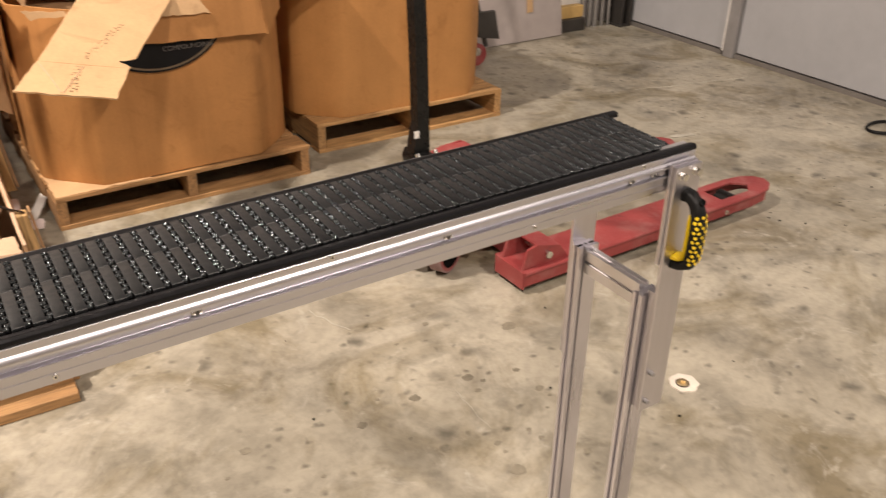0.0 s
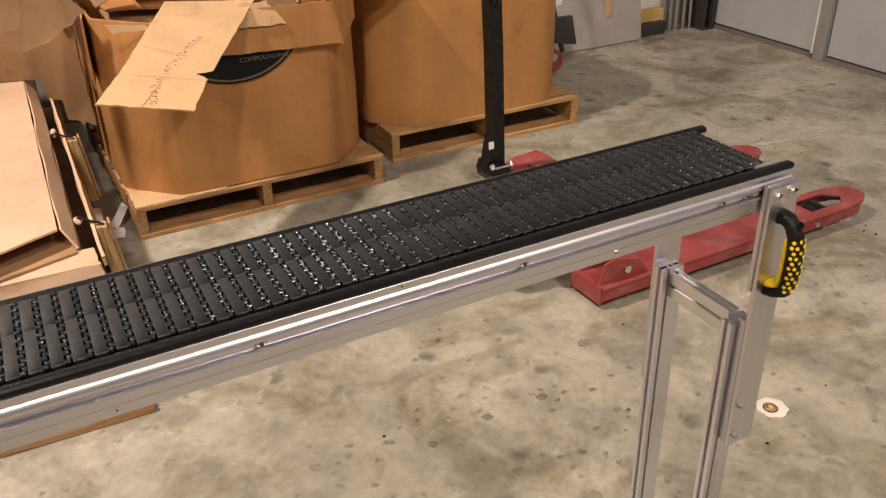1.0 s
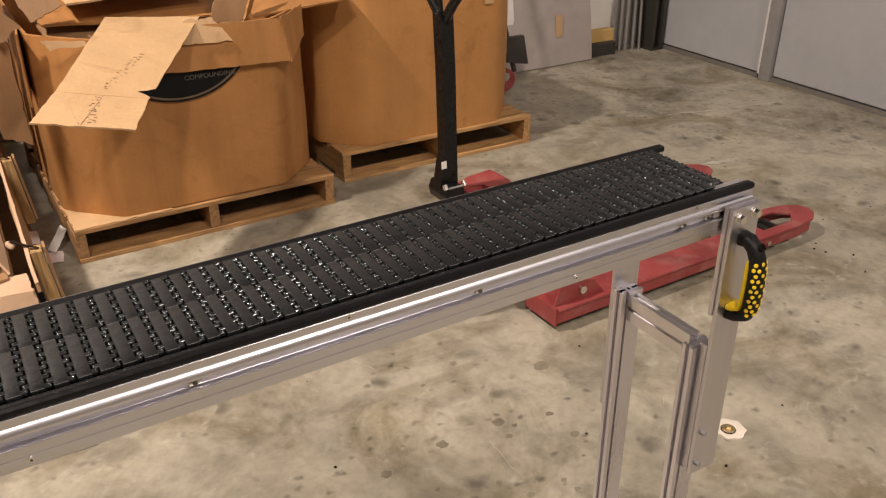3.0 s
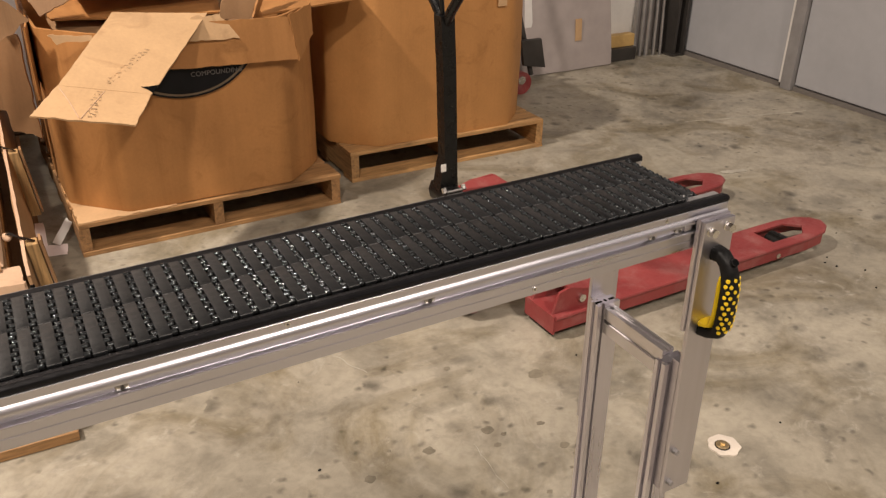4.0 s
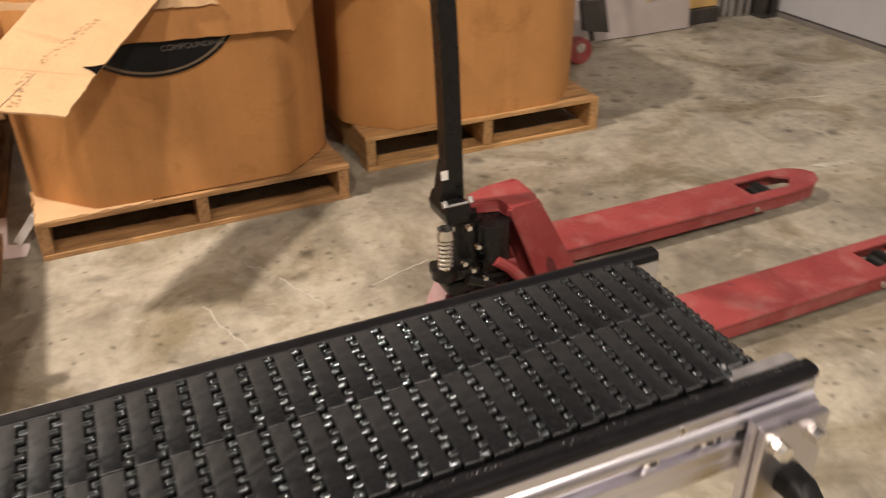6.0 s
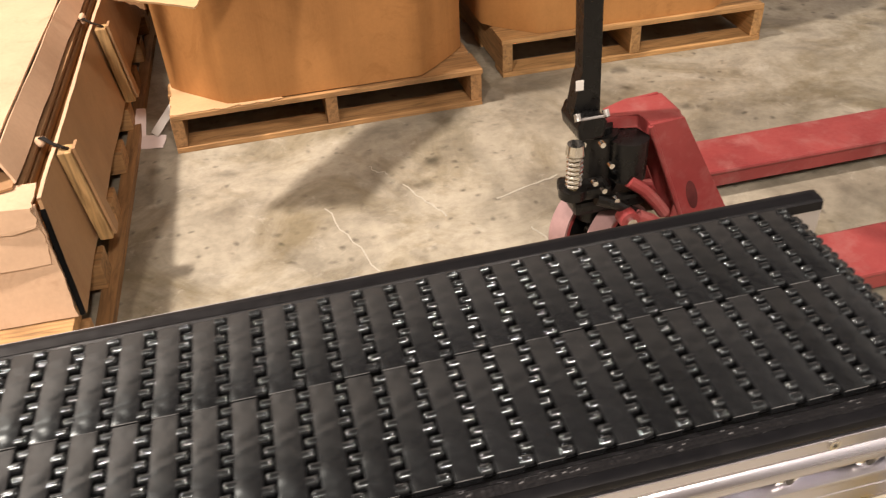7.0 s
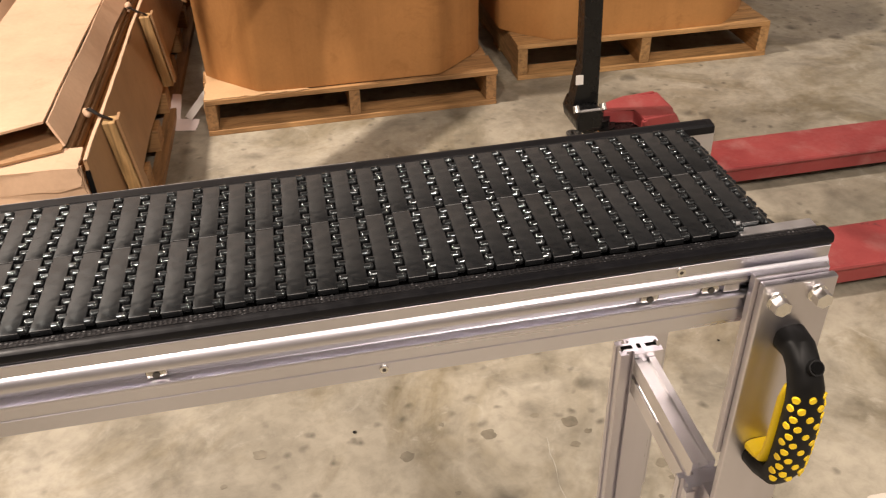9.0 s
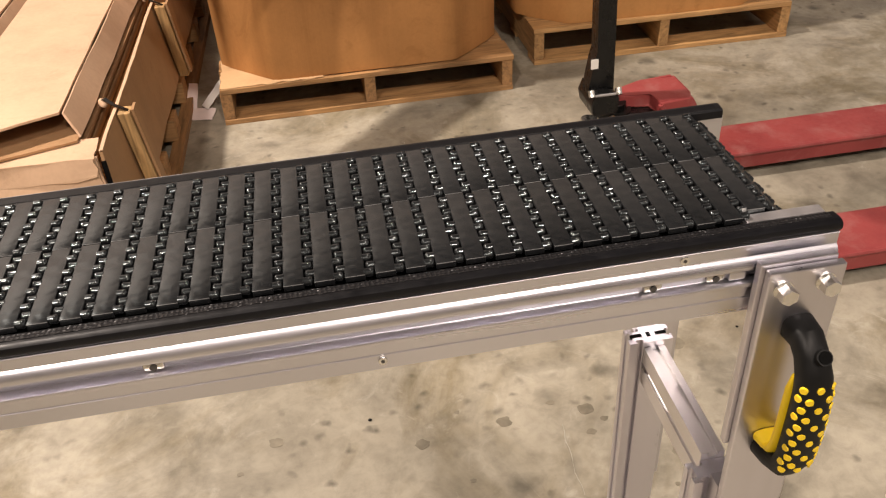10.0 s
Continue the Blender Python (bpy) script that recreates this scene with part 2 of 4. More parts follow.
CONDUIT = plain("galvanised_pipe", (0.50, 0.49, 0.48), 0.35, 0.9, 0.2, 40, 0.08)
TAN = plain("yellow_block", (0.55, 0.36, 0.13), 0.6, 0.0, 0.2, 40, 0.1)


def lamp_glow():
    m, nt, b = material("lamp_lens")
    b.inputs["Emission Color"].default_value = (*LAMP_COLOUR, 1)
    b.inputs["Emission Strength"].default_value = 6
    return m


GLOW = lamp_glow()


# ---- mesh helpers ----
def thing(name, label, category, group="", m=None):
    ob = new(name)
    ob.empty_display_size = 0.1
    if m is not None:
        ob.matrix_world = m
    return tagged(ob, label, category, group)


def finish(bm, name, mat, smooth=False):
    bmesh.ops.recalc_face_normals(bm, faces=bm.faces[:])
    me = bpy.data.meshes.new(name)
    for f in bm.faces:
        f.smooth = smooth
    bm.to_mesh(me)
    bm.free()
    if smooth:
        me.set_sharp_from_angle(angle=radians(32))
    me.materials.append(mat)
    return me


def part(name, bm, mat, parent=None, label="", smooth=False, m=None):
    me = finish(bm, name, mat, smooth) if isinstance(bm, bmesh.types.BMesh) else bm
    ob = new(name, me)
    if parent is not None:
        ob.parent = parent
    if m is not None:
        ob.matrix_basis = m
    if label:
        tagged(ob, label)
    return ob


def solo(name, bm, mat, label, category, group="", kind="", smooth=False):
    ob = part(name, bm, mat, None, "", smooth)
    return tagged(ob, label, category, group, kind)


def box(x0, x1, y0, y1, z0, z1, bev=0.0, bm=None):
    own = bmesh.new()
    bmesh.ops.create_cube(own, size=1.0, matrix=Matrix.LocRotScale(((x0 + x1) / 2, (y0 + y1) / 2, (z0 + z1) / 2), None, (x1 - x0, y1 - y0, z1 - z0)))
    if bev:
        bmesh.ops.bevel(own, geom=own.edges[:], offset=bev, segments=2, profile=0.6, affect="EDGES")
    return merge(bm, own)


def merge(bm, own):
    if bm is None:
        return own
    me = bpy.data.meshes.new("t")
    own.to_mesh(me)
    own.free()
    bm.from_mesh(me)
    bpy.data.meshes.remove(me)
    return bm


def rod(a, b, r, seg=16, r2=None, bm=None):
    """A round bar from a to b."""
    a, b = Vector(a), Vector(b)
    own = bmesh.new()
    q = (b - a).to_track_quat("Z", "Y").to_matrix().to_4x4()
    bmesh.ops.create_cone(own, cap_ends=True, segments=seg, radius1=r, radius2=r if r2 is None else r2, depth=(b - a).length, matrix=Matrix.Translation((a + b) / 2) @ q)
    return merge(bm, own)


def ball(c, r, bm=None, u=12, v=8):
    own = bmesh.new()
    bmesh.ops.create_uvsphere(own, u_segments=u, v_segments=v, radius=1.0, matrix=Matrix.LocRotScale(c, None, r if isinstance(r, tuple) else (r, r, r)))
    return merge(bm, own)


def prism(pts, axis, lo, hi, bm=None, bev=0.0):
    """A polygon drawn across an axis, and drawn out along it. axis x: (y, z); y: (x, z); z: (x, y)."""
    own = bmesh.new()

    def at(p, s):
        return {"x": (s, p[0], p[1]), "y": (p[0], s, p[1]), "z": (p[0], p[1], s)}[axis]
    a = [own.verts.new(at(p, lo)) for p in pts]
    b = [own.verts.new(at(p, hi)) for p in pts]
    n = len(pts)
    own.faces.new(a)
    own.faces.new(b[::-1])
    for i in range(n):
        own.faces.new((a[i], b[i], b[(i + 1) % n], a[(i + 1) % n]))
    if bev:
        bmesh.ops.bevel(own, geom=own.edges[:], offset=bev, segments=2, profile=0.6, affect="EDGES")
    return merge(bm, own)


def sweep(path, section, bm=None, up=(1, 0, 0), caps=True):
    """A closed section (list of (a, b), or one for each station) along a path."""
    own = bmesh.new()
    pts = [Vector(p) for p in path]
    rings = []
    for i, p in enumerate(pts):
        d = (pts[min(i + 1, len(pts) - 1)] - pts[max(i - 1, 0)]).normalized()
        s = Vector(up) - d * Vector(up).dot(d)
        s.normalize()
        w = d.cross(s)
        sec = section[i] if isinstance(section[0][0], (tuple, list)) else section
        rings.append([own.verts.new(p + s * a + w * b) for a, b in sec])
    for r0, r1 in zip(rings, rings[1:]):
        n = len(r0)
        for k in range(n):
            own.faces.new((r0[k], r0[(k + 1) % n], r1[(k + 1) % n], r1[k]))
    if caps:
        own.faces.new(rings[0][::-1])
        own.faces.new(rings[-1])
    return merge(bm, own)


def ring(r, n=12):
    return [(r * math.cos(2 * math.pi * k / n), r * math.sin(2 * math.pi * k / n)) for k in range(n)]


def tube(path, r, bm=None, n=10, up=(1, 0, 0)):
    return sweep(path, ring(r, n), bm, up)


def sheet(c00, c10, c11, c01, thick=0.006, sag=0.0, rag=0.004, n=12, seed=0.0, wave=0.006, bm=None, whole=""):
    """A bent board with torn edges between four corners; sag lowers its middle."""
    own = bmesh.new()
    c00, c10, c11, c01 = (Vector(c) for c in (c00, c10, c11, c01))
    nor = ((c10 - c00).cross(c01 - c00)).normalized()
    grid = []
    for j in range(n + 1):
        row = []
        for i in range(n + 1):
            u, v = i / n, j / n
            p = (c00 * (1 - u) + c10 * u) * (1 - v) + (c01 * (1 - u) + c11 * u) * v
            edge = min(u, 1 - u, v, 1 - v) == 0
            q = p * 4 + Vector((seed, seed * 1.7, 0))
            p = p + nor * (noise.noise(q) * wave - sag * 4 * u * (1 - u) * (0.4 + 0.6 * v))
            if edge and rag and not (whole == "start" and j == 0) and not (whole == "end" and j == n):
                k = Vector((noise.noise(p * 31 + Vector((seed, 0, 0))), noise.noise(p * 29 + Vector((0, seed, 9))), noise.noise(p * 33)))
                k += 0.6 * Vector((noise.noise(p * 90), noise.noise(p * 87), noise.noise(p * 93)))
                k -= nor * k.dot(nor)
                p = p + k * rag
            row.append(p)
        grid.append(row)
    top = [[own.verts.new(p + nor * thick / 2) for p in r] for r in grid]
    bot = [[own.verts.new(p - nor * thick / 2) for p in r] for r in grid]
    for j in range(n):
        for i in range(n):
            own.faces.new((top[j][i], top[j][i + 1], top[j + 1][i + 1], top[j + 1][i]))
            own.faces.new((bot[j][i], bot[j + 1][i], bot[j + 1][i + 1], bot[j][i + 1]))
    for k in range(n):
        own.faces.new((top[0][k], bot[0][k], bot[0][k + 1], top[0][k + 1]))
        own.faces.new((top[n][k], top[n][k + 1], bot[n][k + 1], bot[n][k]))
        own.faces.new((top[k][0], top[k + 1][0], bot[k + 1][0], bot[k][0]))
        own.faces.new((top[k][n], bot[k][n], bot[k + 1][n], top[k + 1][n]))
    return merge(bm, own)


# ---- the hall ----
X0, X1, Y0, Y1 = -7.0, 3.352, -7.0, 3.77


def hall():
    t = 0.2
    solo("floor", box(X0 - t, X1 + t, Y0 - t, Y1 + t, -0.2, 0.0), FLOOR, "stained sealed grey concrete warehouse floor", "floor", kind="structure")
    # roof out of view, added to close the hall; dark so little light bounces
    solo("ceiling", box(X0 - t, X1 + t, Y0 - t, Y1 + t, ROOF, ROOF + 0.15), DARK, "unseen roof deck, coloured dark to cut bounced light", "ceiling", kind="structure")
    solo("wall_north", box(X0, X1, Y1, Y1 + t, 0.0, ROOF), WALL_B, "dull brown grey painted back wall", "wall", kind="structure")
    # south and west walls are out of view, added dark to hold bounced light down
    solo("wall_south", box(X0, X1, Y0 - t, Y0, 0.0, ROOF), POST, "unseen far wall of the hall, coloured dark to cut bounced light", "wall", kind="structure")
    solo("wall_west", box(X0 - t, X0, Y0, Y1, 0.0, ROOF), POST, "unseen far wall of the hall, coloured dark to cut bounced light", "wall", kind="structure")
    east = solo("wall_east", box(X1 + 0.03, X1 + t, Y0, Y1, 0.0, ROOF), WALL, "pale grey smooth panel wall", "wall", kind="structure")
    for y0, y1 in ((2.72, 3.56), (1.02, 2.61), (-0.60, 1.00), (-2.22, -0.62)):
        part("panel", box(X1, X1 + 0.028, y0, y1, 0.035, 2.6, 0.004), WALL, east)
    post = solo("trim", box(X1 - 0.03, X1 + 0.028, 2.617, 2.695, 0.0, 2.7, 0.004), POST_PALE, "brown grey steel post between wall panels", "post", kind="structure")
    part("edge_strip", box(X1 - 0.02, X1 + 0.026, 2.697, 2.717, 0.03, 2.7, 0.002), WHITE, post, "white painted edge strip")
    solo("baseboard", box(X1 - 0.008, X1 + 0.029, Y0 + 0.01, 2.614, 0.0, 0.026), POST, "dark gap strip along the wall foot", "baseboard", kind="structure")
    solo("baseboard", box(X1 - 0.008, X1 + 0.029, 2.72, 3.56, 0.0, 0.026), POST, "dark gap strip along the wall foot", "baseboard", kind="structure")


hall()


def high_bay(place, watts, size):
    x, y, z = place
    lamp = thing("ceiling_light", "unseen round high-bay lamp below the roof", "lamp", "high-bay lamps", pose(x, y, z))
    bm = rod((0, 0, 0.05), (0, 0, 0.25), size * 0.75, 24, 0.09)
    part("reflector", bm, ALU_PLATE, lamp, smooth=True)
    part("lens", rod((0, 0, 0.03), (0, 0, 0.048), size * 0.5, 24), GLOW, lamp)
    part("rod", rod((0, 0, 0.25), (0, 0, ROOF - z), 0.012, 8), DARK, lamp)
    data = bpy.data.lights.new("high_bay", "AREA")
    data.shape, data.size, data.energy, data.color = "DISK", size, watts, LAMP_COLOUR
    ob = new("high_bay_beam", data)
    ob.parent = lamp
    return lamp


for place, watts, size in LAMPS:
    high_bay(place, watts, size)


# ---- conveyor ----
BELT_Z, END_X, FAR_X = 1.0, 0.007, -1.95
MID_Y = 0.0915
PITCH, SLACK = 0.01955, 0.0203  # the belt hangs looser away from its nose


def mirror_y(pts):
    return [(2 * MID_Y - y, z) for y, z in pts][::-1]


ARC = [(0.0058 - 0.0100 * math.cos(a), 0.9725 + 0.0100 * math.sin(a)) for a in [radians(54 - 4.5 * k) for k in range(13)]]
RAIL = [(0.0016, 0.9902), (-0.0003, 0.9901), (-0.0006, 0.9897), (-0.0004, 0.9892), (0.0, 0.9890), (0.0, 0.9885), (-0.0001, 0.9820), (-0.0001, 0.9812)] + ARC + [(-0.0040, 0.9716), (-0.0030, 0.9712), (0.0035, 0.971), (0.0035, 0.9615), (-0.003, 0.9608),
        (-0.0040, 0.9604), (-0.0042, 0.9598), (-0.0042, 0.9580), (-0.0040, 0.9574), (-0.002, 0.9570), (-0.002, 0.9478), (-0.001, 0.9474), (-0.001, 0.9468), (-0.002, 0.9464), (-0.002, 0.9345), (0.010, 0.9345), (0.010, 0.990)]
STRIP = [(0.0008, 0.9904), (-0.0004, 0.9925), (-0.0004, 0.9950), (0.0004, 0.9970), (0.0022, 0.9980), (0.0045, 0.9984), (0.0128, 0.9977), (0.0142, 0.9965), (0.0148, 0.9904)]
LEDGE = [(0.0058, 0.9983), (0.0061, 0.9988), (0.0124, 0.9982), (0.0127, 0.9977)]


def slat_mesh(length, odd):
    """One belt module: a flat bar with hinge fingers along both sides; y from 0 to length."""
    bm = box(-0.0065, 0.0065, 0.0003, length - 0.0003, -0.0045, 0.0, 0.0005)
    bars = len(bm.faces)
    k, y = 0, 0.0042
    while y < length - 0.002:
        side = 1 if (k + odd) % 2 == 0 else -1
        low = -0.0017 if side > 0 else -0.0024
        tip = side * (PITCH / 2 + 0.0006)
        rod((0.0060 * side, y, low), (tip, y, low), 0.0029, 12, None, bm)
        ball((tip, y, low), (0.0022, 0.0031, 0.0031), bm, 12, 8)
        k += 1
        y += 0.0079
    me = finish(bm, "slat", SLAT)
    me.materials.append(KNUCKLE)
    me.materials.append(WORN_GLINT)
    for i, p in enumerate(me.polygons):
        if i >= bars:
            p.material_index = 1
            p.use_smooth = True
        # upper bevels at the bar ends take the painted highlight colour
        elif abs(p.normal.y) > 0.35 and p.normal.z > 0.2:
            p.material_index = 2
    me.set_sharp_from_angle(angle=radians(40))
    return me


def conveyor():
    c = thing("conveyor", "narrow belt conveyor with aluminium side rails and black belt", "conveyor")
    rail = part("side_rail", prism(RAIL, "x", FAR_X, END_X), ALU, c, "brushed aluminium side rail with a screw slot", smooth=True)
    rail_far = part("side_rail", prism(mirror_y(RAIL), "x", FAR_X, 0.005), ALU, c, "brushed aluminium side rail with a screw slot")
    g1 = part("guide_strip", prism(STRIP, "x", FAR_X, END_X + 0.001), GUIDE, c, "rounded black plastic guide strip", smooth=True)
    part("wear_ledge", prism(LEDGE, "x", FAR_X, END_X - 0.004), KNURL, g1, "rough black wear ledge")
    g2 = part("guide_strip", prism(mirror_y(STRIP), "x", FAR_X, 0.002), GUIDE, c, "rounded black plastic guide strip", smooth=True)
    part("wear_ledge", prism(mirror_y(LEDGE), "x", FAR_X, -0.003), GUIDE, g2, "smooth black wear ledge")
    # pale strip that paints the highlight along the far guide's edge
    part("worn_edge", prism(mirror_y([(-0.0003, 0.9940), (-0.0009, 0.9946), (-0.0008, 0.9956), (0.0002, 0.9972), (0.0010, 0.9972)]), "x", FAR_X, -0.30), WORN_GLINT, g2, "worn outer edge with its highlight painted silvery")
    part("slider_bed", box(FAR_X, -0.030, 0.0105, 2 * MID_Y - 0.0105, 0.978, 0.988), ALU, c, "bare aluminium bed below the belt")
    part("nose_roller", rod((-0.030, 0.014, 0.972), (-0.030, 2 * MID_Y - 0.014, 0.972), 0.0145, 20), STEEL, c, smooth=True)
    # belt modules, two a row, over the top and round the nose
    # near-black plate below the bars paints the shade in the belt's gaps
    belt = part("belt", box(FAR_X, -0.032, 0.022, 2 * MID_Y - 0.022, 0.9885, 0.9905), HOLLOW_SHADE, c, "hinged belt of black plastic bars")
    y_in, y_seam, y_out = 0.0168, 0.0965, 0.1660
    near = [slat_mesh(y_seam - y_in, o) for o in (0, 1)]
    far = [slat_mesh(y_out - y_seam, o) for o in (0, 1)]
    short = slat_mesh(y_seam - y_in - 0.0079, 1)
    nose_near, nose_far = slat_mesh(y_seam - y_in - 0.0079, 1), slat_mesh(y_out - y_seam, 0)
    for me in (nose_near, nose_far):
        me.materials[1] = SLAT
        me.materials[2] = SLAT
    r = 0.0235
    n = 28 + int((-0.041 - 28 * PITCH - FAR_X) / SLACK)
    places = [(-0.041 - PITCH * min(i, 28) - SLACK * max(0, i - 28), BELT_Z, 0.0) for i in range(n)]
    for k in (1, 2, 3):
        a = k * PITCH / r * 0.87
        places.append((-0.039 + r * math.sin(a), BELT_Z - r + r * math.cos(a), a))
    for i, (x, z, a) in enumerate(places):
        end_row = ([nose_near], y_in + 0.0079) if i >= n else ([short], y_in + 0.0079) if i == 0 else (near, y_in)
        for meshes, y in (end_row, ([nose_far] if i >= n else far, y_seam)):
            part("slat", meshes[0], None, belt, m=pose(x, y + 0.0006 * (i % 3 - 1) * (y == y_seam), z, 0, math.degrees(a), 0))
    part("nose_plate", box(-0.052, 0.004, 0.0152, 0.0245, 0.9845, 0.9968, 0.001), ALU_BAR, c, "bare aluminium corner plate at the belt end")
    # screws in the slot, and small screws above and below it
    for x in (-0.077, -0.121, -0.447, -0.780, -1.113, -1.446):
        bm = box(x - 0.0068, x + 0.0068, -0.0012, 0.0032, 0.9632, 0.9695, 0.0026)
        nut = part("slot_nut", bm, STEEL, rail)
        part("screw", rod((x, -0.0020, 0.9662), (x, -0.001, 0.9662), 0.0024, 12), DARK, nut)
    for x, z, y in ((-0.101, 0.9855, 0.0), (-0.613, 0.9862, 0.0), (-1.12, 0.9862, 0.0), (-0.305, 0.942, -0.002), (-0.934, 0.942, -0.002), (-1.5, 0.942, -0.002)):
        bm = rod((x, y + 0.002, z), (x, y - 0.0014, z), 0.0031, 14)
        s = part("screw", bm, STEEL, rail)
        part("socket", rod((x, y - 0.0012, z), (x, y - 0.0017, z), 0.0014, 6), DARK, s)
    part("slot_block", box(-0.068, -0.056, -0.002, 0.0034, 0.9632, 0.9700, 0.001), ALU, rail)
    leg_frame(c, 0.0, True)
    leg_frame(c, -1.72, False, 0.0203)
    return c


def extrusion(w, d, z0, z1, wide=0.0, s=0.0033):
    """An upright slotted profile, w wide (x) and d deep (y), with a slot along each side."""
    hx, hy = w / 2, d / 2

    def side(half, far, turn):
        pts = [(-half, -far)]
        broad = half > 0.018
        r, o = (s, wide if turn in (0, 1) else -wide) if broad else (0.0036, 0.0)
        e, k = r + 0.0018, 0.0048
        pts += [(o - r, -far), (o - r, -far + 0.0016), (o - e, -far + 0.0022), (o - e + 0.0014, -far + k), (o + e - 0.0014, -far + k), (o + e, -far + 0.0022), (o + r, -far + 0.0016), (o + r, -far)]
        c, q = [(1, 0), (0, 1), (-1, 0), (0, -1)][turn]
        return [(c * a - q * b, q * a + c * b) for a, b in pts]
    return prism(side(hx, hy, 0) + side(hy, hx, 1) + side(hx, hy, 2) + side(hy, hx, 3), "z", z0, z1)


def leg_frame(c, dx, handle, base=0.0):
    """Two slotted posts, a bar between them and an outer plate on each side that carries the rails."""
    cx = -0.0395 + dx
    near_y, far_y = 0.013, 2 * MID_Y - 0.013
    for y in (near_y, far_y):
        part("leg", extrusion(0.044, 0.0215, base + 0.012, 0.742 if y == near_y else 0.757, -0.0115, 0.0026), ALU_LEG, c, "slotted aluminium post", m=pose(cx, y, 0))
        top = 0.757
        # black blocks on the solid post end paint the shade inside the profile
        for ox, w, d in ((-0.0125, 0.0058, 0.0026), (0.0, 0.0022, 0.0034), (0.0125, 0.0058, 0.0026)) if y == far_y else ():
            part("bore", box(cx + ox - w, cx + ox + w, y - d, y + d, top - 0.002, top + 0.0004, 0.0008), HOLLOW_SHADE, c, "hollow of the profile end, its shade painted black")
        part("foot", box(cx - 0.03, cx + 0.03, y - 0.026, y + 0.026, base, base + 0.012, 0.003), RUBBER, c)
    bar = extrusion(0.021, 0.046, near_y + 0.0112 - MID_Y, far_y - 0.0112 - MID_Y)
    part("cross_bar", bar, ALU_BAR, c, "slotted aluminium cross bar", m=Matrix.Translation((cx + 0.003, MID_Y, 0.727)) @ pose(0, 0, 0, -90, 0, 0))
    for sgn, base in ((-1, -0.0055), (1, 2 * MID_Y + 0.0055)):
        def ys(a, b):
            return tuple(sorted((base + sgn * a, base + sgn * b)))
        inner = ys(0.0, 0.0062)
        outer = ys(0.0064, 0.0130)
        part("spacer_plate", box(dx - 0.0525, dx + 0.002, *inner, 0.806, 0.981, 0.0008), ALU_PLATE, c)
        plate = part("support_plate", box(dx - 0.0490, dx + 0.005, *outer, 0.505, 0.9775, 0.0012), ALU_PLATE, c, "brushed aluminium support plate")
        part("shim", box(dx - 0.0490, dx - 0.022, *ys(-0.0078, 0.0062), 0.510, 0.752), ALU_PLATE, plate)
        face = outer[0] if sgn < 0 else outer[1]
        for x, z in ((-0.0380, 0.9635), (-0.0085, 0.9655), (-0.037, 0.589), (-0.039, 0.528)):
            small = z < 0.7
            r = 0.0046 if small else 0.0062
            b = part("bolt", rod((dx + x, face, z), (dx + x, face + sgn * (0.0080 if small else 0.0105), z), r, 6), POST_PALE if small else CHROME, plate, "dull steel stud" if small else "bright hexagon bolt")
            part("bolt_end" if small else "washer", rod((dx + x, face, z), (dx + x, face + sgn * 0.0013, z), r * 1.15, 18), POST_PALE if small else CHROME, b)
        if handle and sgn < 0:
            pull_handle(plate, face)


